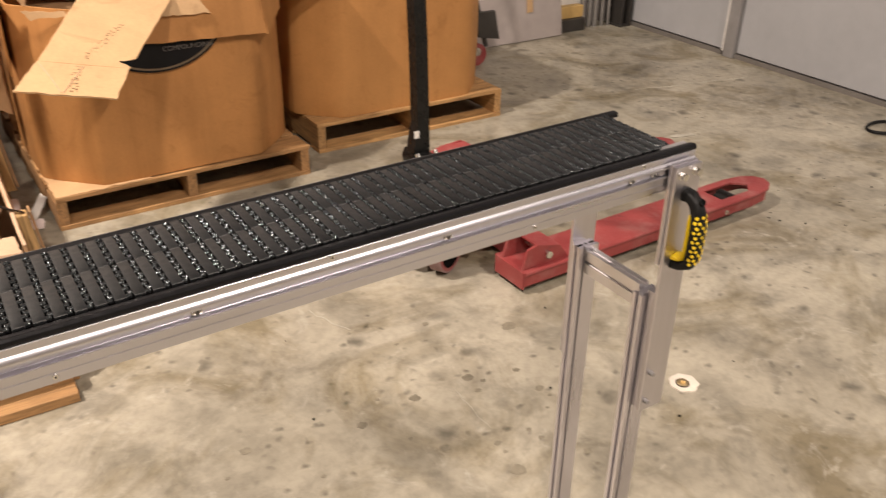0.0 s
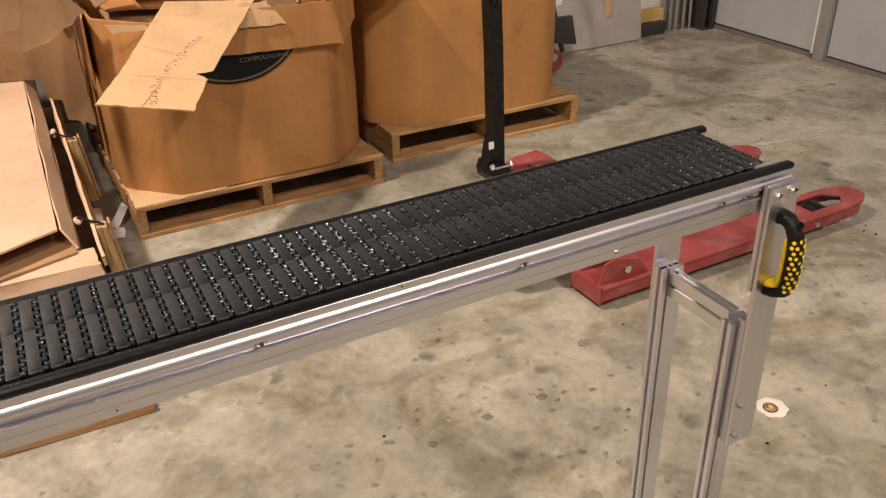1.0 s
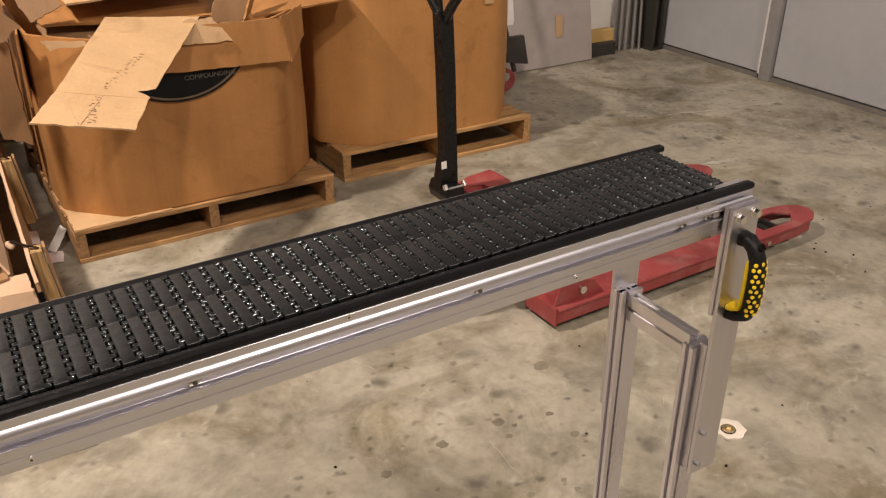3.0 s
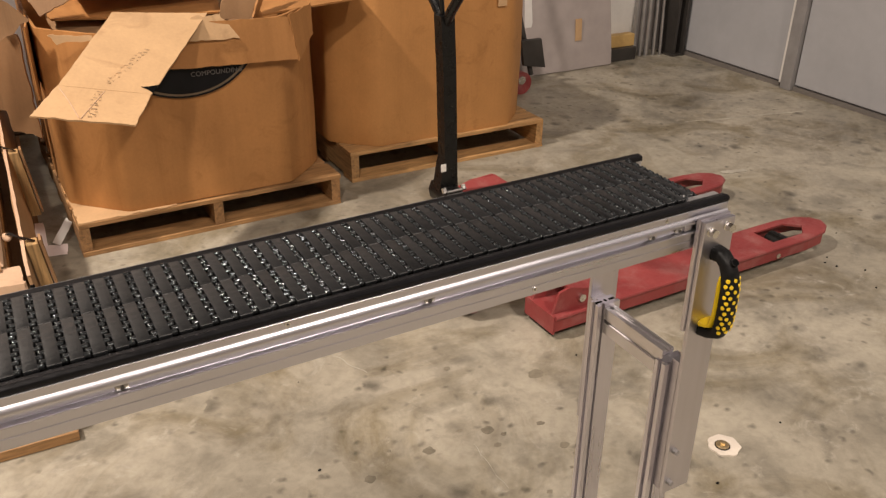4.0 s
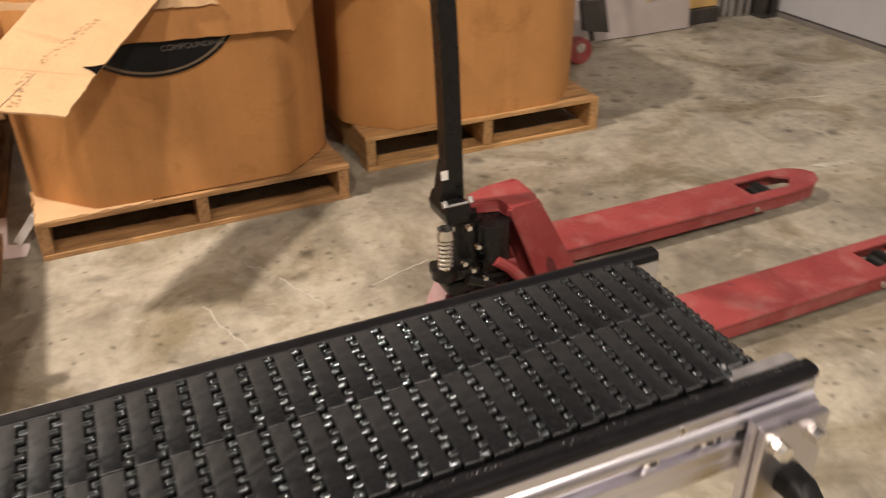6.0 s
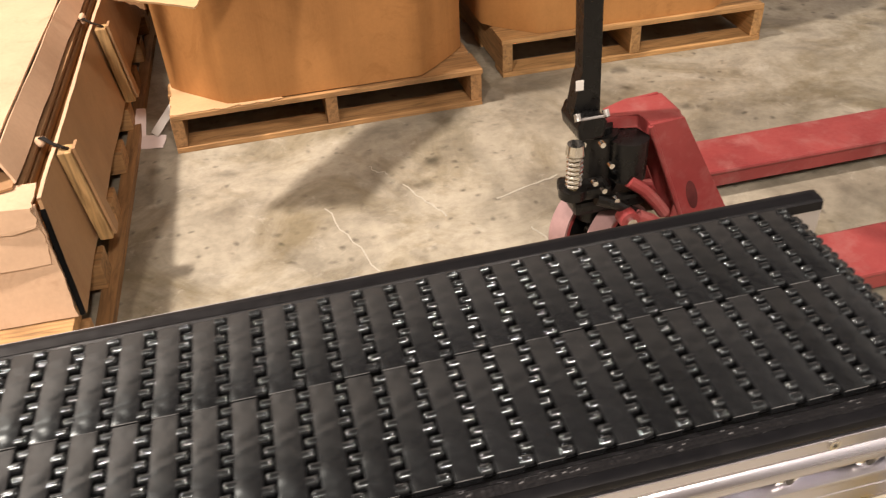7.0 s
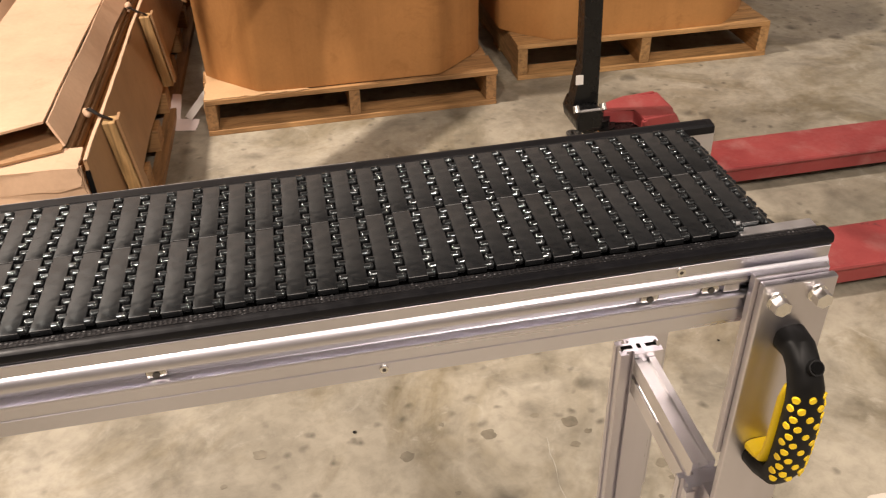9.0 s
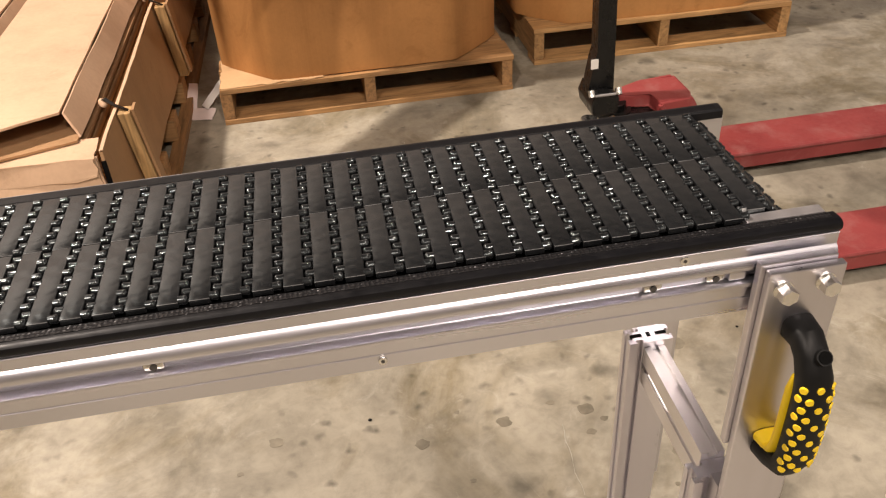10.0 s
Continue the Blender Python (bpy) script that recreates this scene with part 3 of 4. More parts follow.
def pull_handle(plate, face):
    """A black moulded grip with a yellow inside and yellow dots, screwed to the plate."""
    x = -0.0208

    def up(z):
        return 0.868 + (z - 0.875) * 0.94
    path = [(x, face - 0.000, 0.939), (x, face - 0.013, 0.939), (x, face - 0.0225, 0.931), (x + 0.001, face - 0.0290, 0.917), (x + 0.001, face - 0.0325, 0.902),
            (x + 0.001, face - 0.0335, 0.880), (x + 0.001, face - 0.0335, 0.855), (x + 0.001, face - 0.0320, 0.834), (x, face - 0.0275, 0.819), (x, face - 0.013, 0.8115), (x, face - 0.000, 0.810)]
    path = [(a, b, up(z)) for a, b, z in path]
    widths = [0.0115, 0.0110, 0.0110, 0.0120, 0.0128, 0.0130, 0.0130, 0.0126, 0.0122, 0.0122, 0.0130]
    depths = [0.011, 0.010, 0.0095, 0.0095, 0.0095, 0.010, 0.010, 0.0095, 0.0085, 0.0085, 0.010]

    def oval(a, b):
        return [(a * math.copysign(abs(math.cos(t)) ** 0.7, math.cos(t)), b * math.copysign(abs(math.sin(t)) ** 0.7, math.sin(t))) for t in [2 * math.pi * k / 20 for k in range(20)]]
    h = part("handle", sweep(path, [oval(a, b) for a, b in zip(widths, depths)]), RUBBER, plate, "black moulded handle with yellow dots", smooth=True)
    # yellow liner on the side that faces the plate
    inner = [(x, face - 0.012, 0.8240), (x, face - 0.0180, 0.827), (x, face - 0.0215, 0.839), (x, face - 0.0233, 0.855), (x, face - 0.0238, 0.880), (x, face - 0.0225, 0.901), (x, face - 0.0215, 0.912)]
    inner = [(a, b, up(z)) for a, b, z in inner]
    wide = [0.0125, 0.0130, 0.0134, 0.0140, 0.0142, 0.0130, 0.0095]
    part("liner", sweep(inner, [oval(a, 0.0030) for a in wide]), YELLOW, h, "bright yellow rubber liner", smooth=True)
    part("liner_foot", sweep([(x, face - 0.0010, up(0.8230)), (x, face - 0.012, up(0.8240))], [oval(0.0135, 0.006), oval(0.0125, 0.0040)]), YELLOW, h, smooth=True)
    recess = part("screw_recess", rod((x + 0.002, face - 0.0235, up(0.9290)), (x + 0.002, face - 0.0332, up(0.9387)), 0.0056, 18), RUBBER, h, smooth=True)
    # black disc on the surface paints the shade down the screw hole
    part("recess_hole", rod((x + 0.002, face - 0.0324, up(0.9379)), (x + 0.002, face - 0.0338, up(0.9393)), 0.0044, 18), HOLLOW_SHADE, recess, "screw hole, its shade painted black")
    # dots over the outer face and the two flanks, in staggered rows
    bm_dot = rod((0, 0, -0.0006), (0, 0, 0.0010), 0.0030, 12, 0.0026)
    dot = finish(bm_dot, "dot", YELLOW)
    for row in range(11):
        z = up(0.9125 - row * 0.0086)
        yc = next(a[1] + (b[1] - a[1]) * (z - a[2]) / (b[2] - a[2]) for a, b in zip(path[3:], path[4:]) if b[2] <= z <= a[2])
        offs = (-52, 0, 52) if row % 2 == 0 else (-76, -26, 26, 76)
        for o in offs:
            a = radians(o)
            ca, sa = math.cos(a), math.sin(a)
            ax, by = 0.0127, 0.0095
            px = x + 0.001 + ax * math.copysign(abs(sa) ** 0.7, sa)
            py = yc - by * math.copysign(abs(ca) ** 0.7, ca)
            nrm = Vector((sa / ax, -ca / by, 0)).normalized()
            part("dot", dot, None, h, m=Matrix.Translation((px, py, z)) @ nrm.to_track_quat("Z", "Y").to_matrix().to_4x4())


# the belt climbs slightly towards its end
PIVOT = (-0.121, -0.0012, 0.9662)
conveyor().matrix_world = pose(-0.121, -0.0007, 0.9652, 0, -0.7, 0.78) @ Matrix.Translation(PIVOT).inverted()


# ---- pallets ----
def pallet(x, y, H, wy, wx, turn=0.0, label="worn pale wooden shipping pallet standing on the concrete"):
    """Width 1.016 along x, depth 1.219 along y; the front end faces -y."""
    p = thing("pallet", label, "pallet", "shipping pallets", pose(x, y, 0, 0, 0, turn))
    W, D = 1.016, 1.219
    rnd = random.Random(int(x * 100))
    for x0 in (0.0, W / 2 - 0.019, W - 0.038):
        part("stringer", box(x0, x0 + 0.038, 0.004, D - 0.004, 0.018, H - 0.018, 0.003), wy, p)
    ys = [0.0, 0.155, 0.32, 0.485, 0.65, 0.815, 0.98, 1.119]
    for i, y0 in enumerate(ys):
        w = 0.14 if i in (0,) else 0.1 + rnd.uniform(-0.008, 0.008)
        j = rnd.uniform(-0.004, 0.004)
        part("deck_board", box(0.0 + j, W + j, y0, min(D, y0 + w), H - 0.0175, H + rnd.uniform(-0.001, 0.001), 0.002), wx, p)
    for y0 in (0.0, 0.29, 0.56, 0.83, 1.119):
        part("bottom_board", box(0.0, W, y0, y0 + 0.1, 0.0, 0.0175, 0.002), wx, p)
    return p


pallet(-0.702, 2.250, 0.130, WOOD_OLD_Y, WOOD_OLD_X, 2.0, label="darkened old wooden shipping pallet under the torn box")
pallet(0.437, 2.464, 0.140, WOOD_Y, WOOD_X, 1.0)


def bag(cx, cy, cz, rx, ry, rz, seed):
    bm = ball((cx, cy, cz), (rx, ry, rz), None, 28, 18)
    for v in bm.verts:
        d = noise.noise(v.co * 9 + Vector((seed, 0, 0))) * 0.03 + noise.noise(v.co * 24) * 0.012
        v.co += (v.co - Vector((cx, cy, cz))).normalized() * d
    return bm


# ---- bulk boxes ----
def octagon(x0, x1, y0, y1, ch):
    return [(x0 + ch, y0), (x1 - ch, y0), (x1, y0 + ch), (x1, y1 - ch), (x1 - ch, y1), (x0 + ch, y1), (x0, y1 - ch), (x0, y0 + ch)]


def shell(pts, z0, z1, t=0.012):
    """An open-topped wall round an eight-cornered plan, with a floor, slightly bowed."""
    bm = bmesh.new()
    cx, cy = sum(p[0] for p in pts) / len(pts), sum(p[1] for p in pts) / len(pts)
    for cut in (0.045, 0.22):  # ease the corners
        eased = []
        for (ax, ay), (bx, by) in zip(pts, pts[1:] + pts[:1]):
            eased += [(ax + (bx - ax) * cut, ay + (by - ay) * cut), (bx + (ax - bx) * cut, by + (ay - by) * cut)]
        pts = eased
    dense = []
    for (ax, ay), (bx, by) in zip(pts, pts[1:] + pts[:1]):
        n = max(1, int(math.hypot(bx - ax, by - ay) / 0.05))
        for k in range(n):
            u = k / n
            dense.append((ax + (bx - ax) * u, ay + (by - ay) * u))
    levels = 14
    rings = []
    for inner in (0, 1):
        for j in range(levels + 1):
            z = z0 + (z1 - z0) * j / levels
            r = []
            for x, y in dense:
                d = Vector((cx - x, cy - y, 0)).normalized()
                off = inner * t + 0.007 * noise.noise(Vector((x * 3, y * 3, z * 2.5 + 5))) + 0.0022 * noise.noise(Vector((x * 11, y * 11, z * 5)))
                r.append(bm.verts.new((x + d.x * off, y + d.y * off, z)))
            rings.append(r)
    outer, inn = rings[:levels + 1], rings[levels + 1:]
    n = len(dense)
    for k in range(n):
        m = (k + 1) % n
        for j in range(levels):
            bm.faces.new((outer[j][k], outer[j][m], outer[j + 1][m], outer[j + 1][k]))
            bm.faces.new((inn[j][k], inn[j + 1][k], inn[j + 1][m], inn[j][m]))
        bm.faces.new((outer[levels][k], outer[levels][m], inn[levels][m], inn[levels][k]))
    bm.faces.new(outer[0][::-1])
    return bm


def printed_disc(parent, y):
    """The lower part of a black printed roundel with a pale ring, on the front."""
    cx, cz, a, b = -0.255, 0.755, 0.268, 0.222
    z_cut = 0.70

    def lens(k, depth):
        pts = []
        for i in range(33):
            t = math.pi + math.pi * i / 32
            px, pz = cx + a * k * math.cos(t), cz + b * k * math.sin(t)
            pts.append((px, min(pz, z_cut)))
        return prism(pts, "y", y - depth, y - depth + 0.0008)
    ring_ob = part("print_ring", lens(1.0, 0.0010), INK, parent)
    part("print_line", lens(0.965, 0.0020), INK_GREY, ring_ob)
    part("print_disc", lens(0.93, 0.0030), INK, ring_ob, "black printed roundel")
    cu = bpy.data.curves.new("word", "FONT")
    cu.body, cu.size, cu.extrude, cu.align_x = "COMPOUNDING", 0.0245, 0.0004, "CENTER"
    tmp = new("lettering", cu)
    tmp.matrix_world = pose(-0.150, y - 0.0042, 0.608, 90, 0, 0)
    dg = bpy.context.evaluated_depsgraph_get()
    me = bpy.data.meshes.new_from_object(tmp.evaluated_get(dg))
    m = tmp.matrix_world.copy()
    bpy.data.objects.remove(tmp)
    me.materials.append(INK_PALE)
    w = part("lettering", me, None, ring_ob, "grey printed word")
    w.matrix_basis = m


def bulk_box_front():
    b = thing("bulk_box", "torn open brown octagonal bulk box on a pallet", "box", "bulk boxes")
    pts = octagon(-0.712, 0.290, 2.290, 3.46, 0.185)
    body = part("wall", shell(pts, 0.1345, 0.785), CARD_BOX, b, smooth=True)
    part("slip_sheet", sheet((-0.706, 2.272, 0.1322), (-0.36, 2.276, 0.1322), (-0.40, 2.62, 0.1322), (-0.708, 2.62, 0.1322), 0.003, 0.0, 0.012, 18, 9.0, 0.001), CARD_PALE, b, "torn pale cardboard slip sheet under the box")
    printed_disc(body, 2.2825)
    flap = part("front_flap", sheet((-0.36, 2.262, 0.648), (0.155, 2.262, 0.630), (0.13, 2.284, 0.785), (-0.36, 2.284, 0.80), 0.007, -0.006, 0.003, 14, 3.0, 0.006), CARD_BOX, b, "front flap folded down over the print")
    part("corner_flap", sheet((0.158, 2.262, 0.625), (0.262, 2.385, 0.690), (0.262, 2.395, 0.800), (0.135, 2.283, 0.79), 0.006, 0.0, 0.006, 10, 8.0, 0.006), CARD_BOX, b)
    # the long pale flap that droops forward over the rim, creased near its end
    low = [Vector(v) for v in ((-0.797, 1.852, 0.672), (-0.526, 1.797, 0.620), (-0.443, 1.942, 0.662), (-0.700, 1.982, 0.714))]
    upp = [low[3], low[2], Vector((-0.153, 2.312, 0.815)), Vector((-0.467, 2.312, 0.847))]

    def spot(quad, u, v, lift):
        c00, c10, c11, c01 = quad
        nor = (c10 - c00).cross(c01 - c00).normalized()
        return (c00 * (1 - u) + c10 * u) * (1 - v) + (c01 * (1 - u) + c11 * u) * v + nor * lift
    big = bmesh.new()
    sheet(*upp, 0.006, 0.0, 0.0022, 14, 1.0, 0.002, big, "start")
    sheet(*low, 0.006, 0.0, 0.0045, 14, 2.0, 0.003, big, "end")
    droop = part("drooping_flap", big, CARD_PALE, b, "long pale torn flap drooping over the rim")
    part("crease", tube([spot(upp, u, 0.0, 0.0026) for u in (0.01, 0.3, 0.6, 0.98)], 0.0022, None, 6, (0, 0, 1)), CARD_PALE, droop)
    part("crease", tube([spot(low, u, v, 0.0028) for u, v in ((0.03, 0.93), (0.25, 0.5), (0.44, 0.06))], 0.0018, None, 6, (0, 0, 1)), CARD_FLAT, droop)
    part("crease", tube([spot(low, u, v, 0.0028) for u, v in ((0.46, 0.05), (0.48, 0.5), (0.50, 0.95))], 0.0016, None, 6, (0, 0, 1)), CARD_FLAT, droop)
    # black patch laid over the uncut board paints the shade in a torn notch
    notch = bmesh.new()
    notch.faces.new([notch.verts.new(spot(upp, u, v, 0.0048)) for u, v in ((1.01, 0.01), (1.01, 0.10), (0.93, 0.075), (0.84, 0.062), (0.93, 0.04))])
    solid = bmesh.ops.extrude_face_region(notch, geom=notch.faces[:])
    bmesh.ops.translate(notch, vec=(0, 0, 0.0006), verts=[v for v in solid["geom"] if isinstance(v, bmesh.types.BMVert)])
    part("tear", notch, HOLLOW_SHADE, droop, "tear in the flap edge, its shade painted black")
    stamp = bmesh.new()
    rnd = random.Random(5)
    for k in range(46):
        t = (k // 2) / 22
        quad, u, v = (low, 0.52 - 0.10 * t / 0.42, 0.12 + 0.80 * t / 0.42) if t < 0.42 else (upp, 0.44 + 0.16 * (t - 0.42) / 0.58, 0.06 + 0.42 * (t - 0.42) / 0.58)
        mid = spot(quad, u + (k % 2) * 0.05 + rnd.uniform(-0.02, 0.02), v + rnd.uniform(-0.02, 0.02), 0.0046)
        du, dv = (quad[1] - quad[0]).normalized() * rnd.uniform(0.002, 0.006), (quad[3] - quad[0]).normalized() * rnd.uniform(0.001, 0.0025)
        sheet(mid - du - dv, mid + du - dv, mid + du + dv, mid - du + dv, 0.0006, 0, 0, 2, 0, 0, stamp)
    tagged(part("stamp_mark", stamp, INK_STAMP, droop), "faded grey stamped bars", kind="stuff")
    part("side_flap", sheet((-0.25, 2.255, 0.735), (-0.060, 2.262, 0.733), (-0.115, 2.282, 0.812), (-0.22, 2.285, 0.815), 0.006, 0.0, 0.008, 10, 4.0, 0.01), CARD_PALE, b)
    part("left_flap", sheet((-0.735, 2.42, 0.56), (-0.705, 2.75, 0.56), (-0.705, 2.75, 0.80), (-0.735, 2.40, 0.80), 0.006, 0.0, 0.008, 10, 6.0, 0.012), CARD_BOX, b)
    part("left_tab", sheet((-0.657, 2.28, 0.771), (-0.540, 2.27, 0.772), (-0.547, 2.275, 0.785), (-0.682, 2.285, 0.803), 0.006, 0.0, 0.006, 8, 7.5, 0.008), CARD_PALE, b)
    return b


def bulk_box_back():
    b = thing("bulk_box", "brown octagonal bulk box holding a white bag", "box", "bulk boxes")
    pts = octagon(0.412, 1.425, 2.475, 3.63, 0.165)
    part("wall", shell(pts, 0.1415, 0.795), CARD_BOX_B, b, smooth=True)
    part("tape_tab", sheet((1.17, 2.466, 0.70), (1.215, 2.466, 0.70), (1.215, 2.466, 0.79), (1.17, 2.466, 0.79), 0.0015, 0, 0.002, 6, 1, 0.001), CARD_PALE, b)
    return b


SETTLE = pose(-0.193, 2.293, 0, 0, 0, 1.2) @ pose(-0.2, 2.3, 0).inverted()
bulk_box_front().matrix_world = SETTLE
bulk_box_back().matrix_world = pose(0.914, 2.486, 0, 0, 0, 0.8) @ pose(0.92, 2.475, 0).inverted()


solo("plastic_bag", bag(0.74, 2.80, 0.70, 0.21, 0.24, 0.15, 3), PLASTIC_BAG, "crumpled white plastic bag lying in the bulk box", "bag", smooth=True)


def scraps():
    """Loose torn cardboard heaped on the torn box."""
    rows = [
        ("worn brown cardboard sheet lying on the torn box", CARD_DARK, (-0.64, 2.44, 0.745), (0.06, 2.42, 0.735), (0.08, 3.0, 0.82), (-0.66, 3.0, 0.84), 0.0, 11, 0.006),
        ("worn brown cardboard sheet sagging into the box", CARD_BOX, (-0.646, 2.50, 0.800), (-0.06, 2.47, 0.780), (0.02, 2.95, 0.86), (-0.66, 2.95, 0.89), 0.0, 20, 0.006),
        ("pale cardboard sheet lying across the torn box", CARD_PALE, (-0.56, 2.44, 0.876), (-0.05, 2.48, 0.905), (0.02, 2.95, 0.97), (-0.58, 2.98, 0.93), 0.0, 12, 0.006),
        ("pale cardboard sheet lying across the torn box", CARD_PALE, (-0.56, 2.46, 0.935), (-0.06, 2.47, 0.915), (0.04, 3.1, 1.0), (-0.60, 3.1, 0.99), 0.0, 13, 0.008),
        ("torn brown cardboard strip reaching over the rim", CARD_BOX, (0.075, 2.40, 0.770), (0.490, 2.40, 0.806), (0.515, 2.80, 0.835), (0.12, 2.80, 0.83), 0.0, 14, 0.006),
        ("folded brown cardboard flap standing on the heap", CARD_DARK, (-0.101, 2.38, 0.779), (0.023, 2.38, 0.768), (0.088, 2.40, 0.905), (-0.036, 2.40, 0.925), 0.0, 15, 0.004),
        ("narrow brown cardboard flap standing on the heap", CARD_BOX, (0.028, 2.37, 0.775), (0.070, 2.42, 0.790), (0.150, 2.46, 0.930), (0.090, 2.40, 0.905), 0.0, 23, 0.004),
        ("folded brown cardboard flap standing on the heap", CARD_SHADED, (-0.680, 2.42, 0.832), (-0.573, 2.42, 0.878), (-0.632, 2.50, 0.985), (-0.722, 2.48, 0.930), 0.0, 16, 0.004),
        ("torn cardboard flap bent over the rim", CARD_SHADED, (-0.960, 2.38, 0.712), (-0.850, 2.38, 0.748), (-0.716, 2.41, 0.829), (-0.870, 2.43, 0.985), 0.0, 17, 0.006),
        ("pale cardboard scrap tucked under the heap", CARD_PALE, (-0.88, 2.66, 0.90), (-0.66, 2.60, 0.915), (-0.60, 3.0, 0.97), (-0.9, 3.0, 0.96), 0.0, 18, 0.012),
        ("grey brown cardboard flap hanging beside the box", CARD_SHADED, (-0.835, 2.74, 0.36), (-0.745, 2.66, 0.34), (-0.745, 2.70, 0.72), (-0.86, 2.78, 0.76), 0.0, 19, 0.012),
        ("large worn cardboard sheet standing behind the cartons", CARD_SHADED, (-1.70, 3.20, 0.462), (-0.86, 2.98, 0.462), (-0.84, 3.08, 1.00), (-1.70, 3.32, 1.08), 0.0, 26, 0.03),
        ("worn cardboard flap hanging beside the box", CARD_SHADED, (-0.878, 2.95, 0.388), (-0.82, 2.85, 0.40), (-0.78, 2.85, 0.86), (-0.90, 2.95, 0.88), 0.0, 24, 0.012),
    ]
    for label, mat, a, b, c, d, sag, seed, wave in rows:
        scrap = solo("cardboard_scrap", sheet(a, b, c, d, 0.007, sag, 0.006, 14, seed, wave), mat, label, "cardboard", "heaped cardboard scraps")
        scrap.matrix_world = SETTLE


scraps()


# ---- long skid with stacked flat cartons ----
def skid():
    s = thing("skid", "long low wooden skid carrying flat cartons", "skid")
    for x in (-0.862, -1.45, -2.0):
        part("runner", box(x, x + 0.040, 1.302, 3.66, 0.0, 0.030, 0.003), WOOD_OLD_Y, s)
        for k in range(9):
            y = 1.262 + k * 0.285
            part("block", box(x - 0.034, x + 0.020, y, y + 0.085, 0.030, 0.105, 0.004), WOOD_OLD_X, s)
    for y in (1.200, 3.56):
        part("end_board", box(-2.04, -0.840, y, y + 0.10, 0.0, 0.030, 0.003), WOOD_OLD_X, s)
    for k in range(9):
        y = 1.255 + k * 0.285
        part("deck_board", box(-2.02, -0.862, y, y + 0.10, 0.105, 0.138, 0.003), WOOD_X, s)


skid()


def carton_tray():
    t = thing("carton_tray", "long brown cardboard tray on a wooden skid", "tray")
    wall = part("side_wall", sheet((-0.845, 1.316, 0.140), (-0.845, 3.60, 0.140), (-0.878, 3.60, 0.385), (-0.872, 1.400, 0.390), 0.008, 0.0, 0.003, 28, 21, 0.010), CARD_DARK, t)
    part("top_edge", sheet((-0.8765, 1.400, 0.3945), (-0.8825, 3.60, 0.3895), (-0.8735, 3.60, 0.3905), (-0.8675, 1.400, 0.3955), 0.002, 0.0, 0.003, 28, 22, 0.004), CARD_FLAT, wall, "pale frayed corrugated edge")
    part("torn_edge", sweep([(-0.8435, 1.313, 0.142), (-0.850, 1.336, 0.205), (-0.856, 1.352, 0.255), (-0.868, 1.390, 0.372)], [(-0.006, -0.003), (0.006, -0.002), (0.005, 0.003), (-0.006, 0.003)]), HOLLOW_SHADE, wall, "dark torn corrugated edge")
    part("tray_floor", box(-1.98, -0.850, 1.42, 3.60, 0.139, 0.150), CARD_DARK, t)
    # near end: a leaning panel with two folded layers over its top
    end = part("end_wall", sheet((-1.98, 1.312, 0.140), (-0.852, 1.312, 0.140), (-0.880, 1.392, 0.386), (-1.98, 1.392, 0.386), 0.008, 0.0, 0.003, 20, 25, 0.006), CARD_FLAT, t, "pale crushed cardboard end of the tray")
    part("end_layer", sheet((-1.98, 1.346, 0.262), (-0.874, 1.343, 0.266), (-0.882, 1.384, 0.388), (-1.98, 1.384, 0.388), 0.006, 0.0, 0.005, 20, 27, 0.006), CARD_FLAT, end)
    part("end_layer", sheet((-1.98, 1.365, 0.338), (-0.880, 1.362, 0.345), (-0.884, 1.374, 0.391), (-1.98, 1.374, 0.391), 0.006, 0.0, 0.006, 20, 28, 0.006), CARD_FLAT, end)
    part("end_ledge", sheet((-1.98, 1.372, 0.389), (-0.882, 1.372, 0.389), (-0.886, 1.470, 0.391), (-1.98, 1.470, 0.391), 0.005, 0.0, 0.003, 20, 29, 0.004), CARD_FLAT, end)


carton_tray()


def clamp_post(y, top):
    p = thing("wooden_post", "sawn yellow wooden stake holding the carton tray", "post", "stakes along the tray")
    bm = prism([(-0.837, 0.140), (-0.806, 0.140), (-0.834, top), (-0.866, top)], "y", y - 0.022, y + 0.024, None, 0.003)
    part("stake", bm, WOOD_Z, p)
    part("backing", prism([(-0.803, 0.150), (-0.796, 0.150), (-0.824, top + 0.006), (-0.831, top + 0.006)], "y", y - 0.016, y + 0.028), CARD_DARK, p)
    path = [(-0.833, y, top - 0.006), (-0.850, y - 0.004, top + 0.007), (-0.875, y + 0.010, top + 0.013), (-0.900, y + 0.035, top + 0.020), (-0.915, y + 0.045, top + 0.014)]
    part("strap", sweep(path, [(-0.006, -0.0008), (0.006, -0.0008), (0.006, 0.0008), (-0.006, 0.0008)], None, (0, 1, 0)), BLACK, p, "black plastic strap")
    lump = bag(-0.905, y + 0.04, top + 0.012, 0.020, 0.030, 0.022, y)
    part("tape_wad", lump, CARD_FLAT, p, "crumpled wad of packing tape", smooth=True)


clamp_post(1.62, 0.388)
clamp_post(2.40, 0.386)


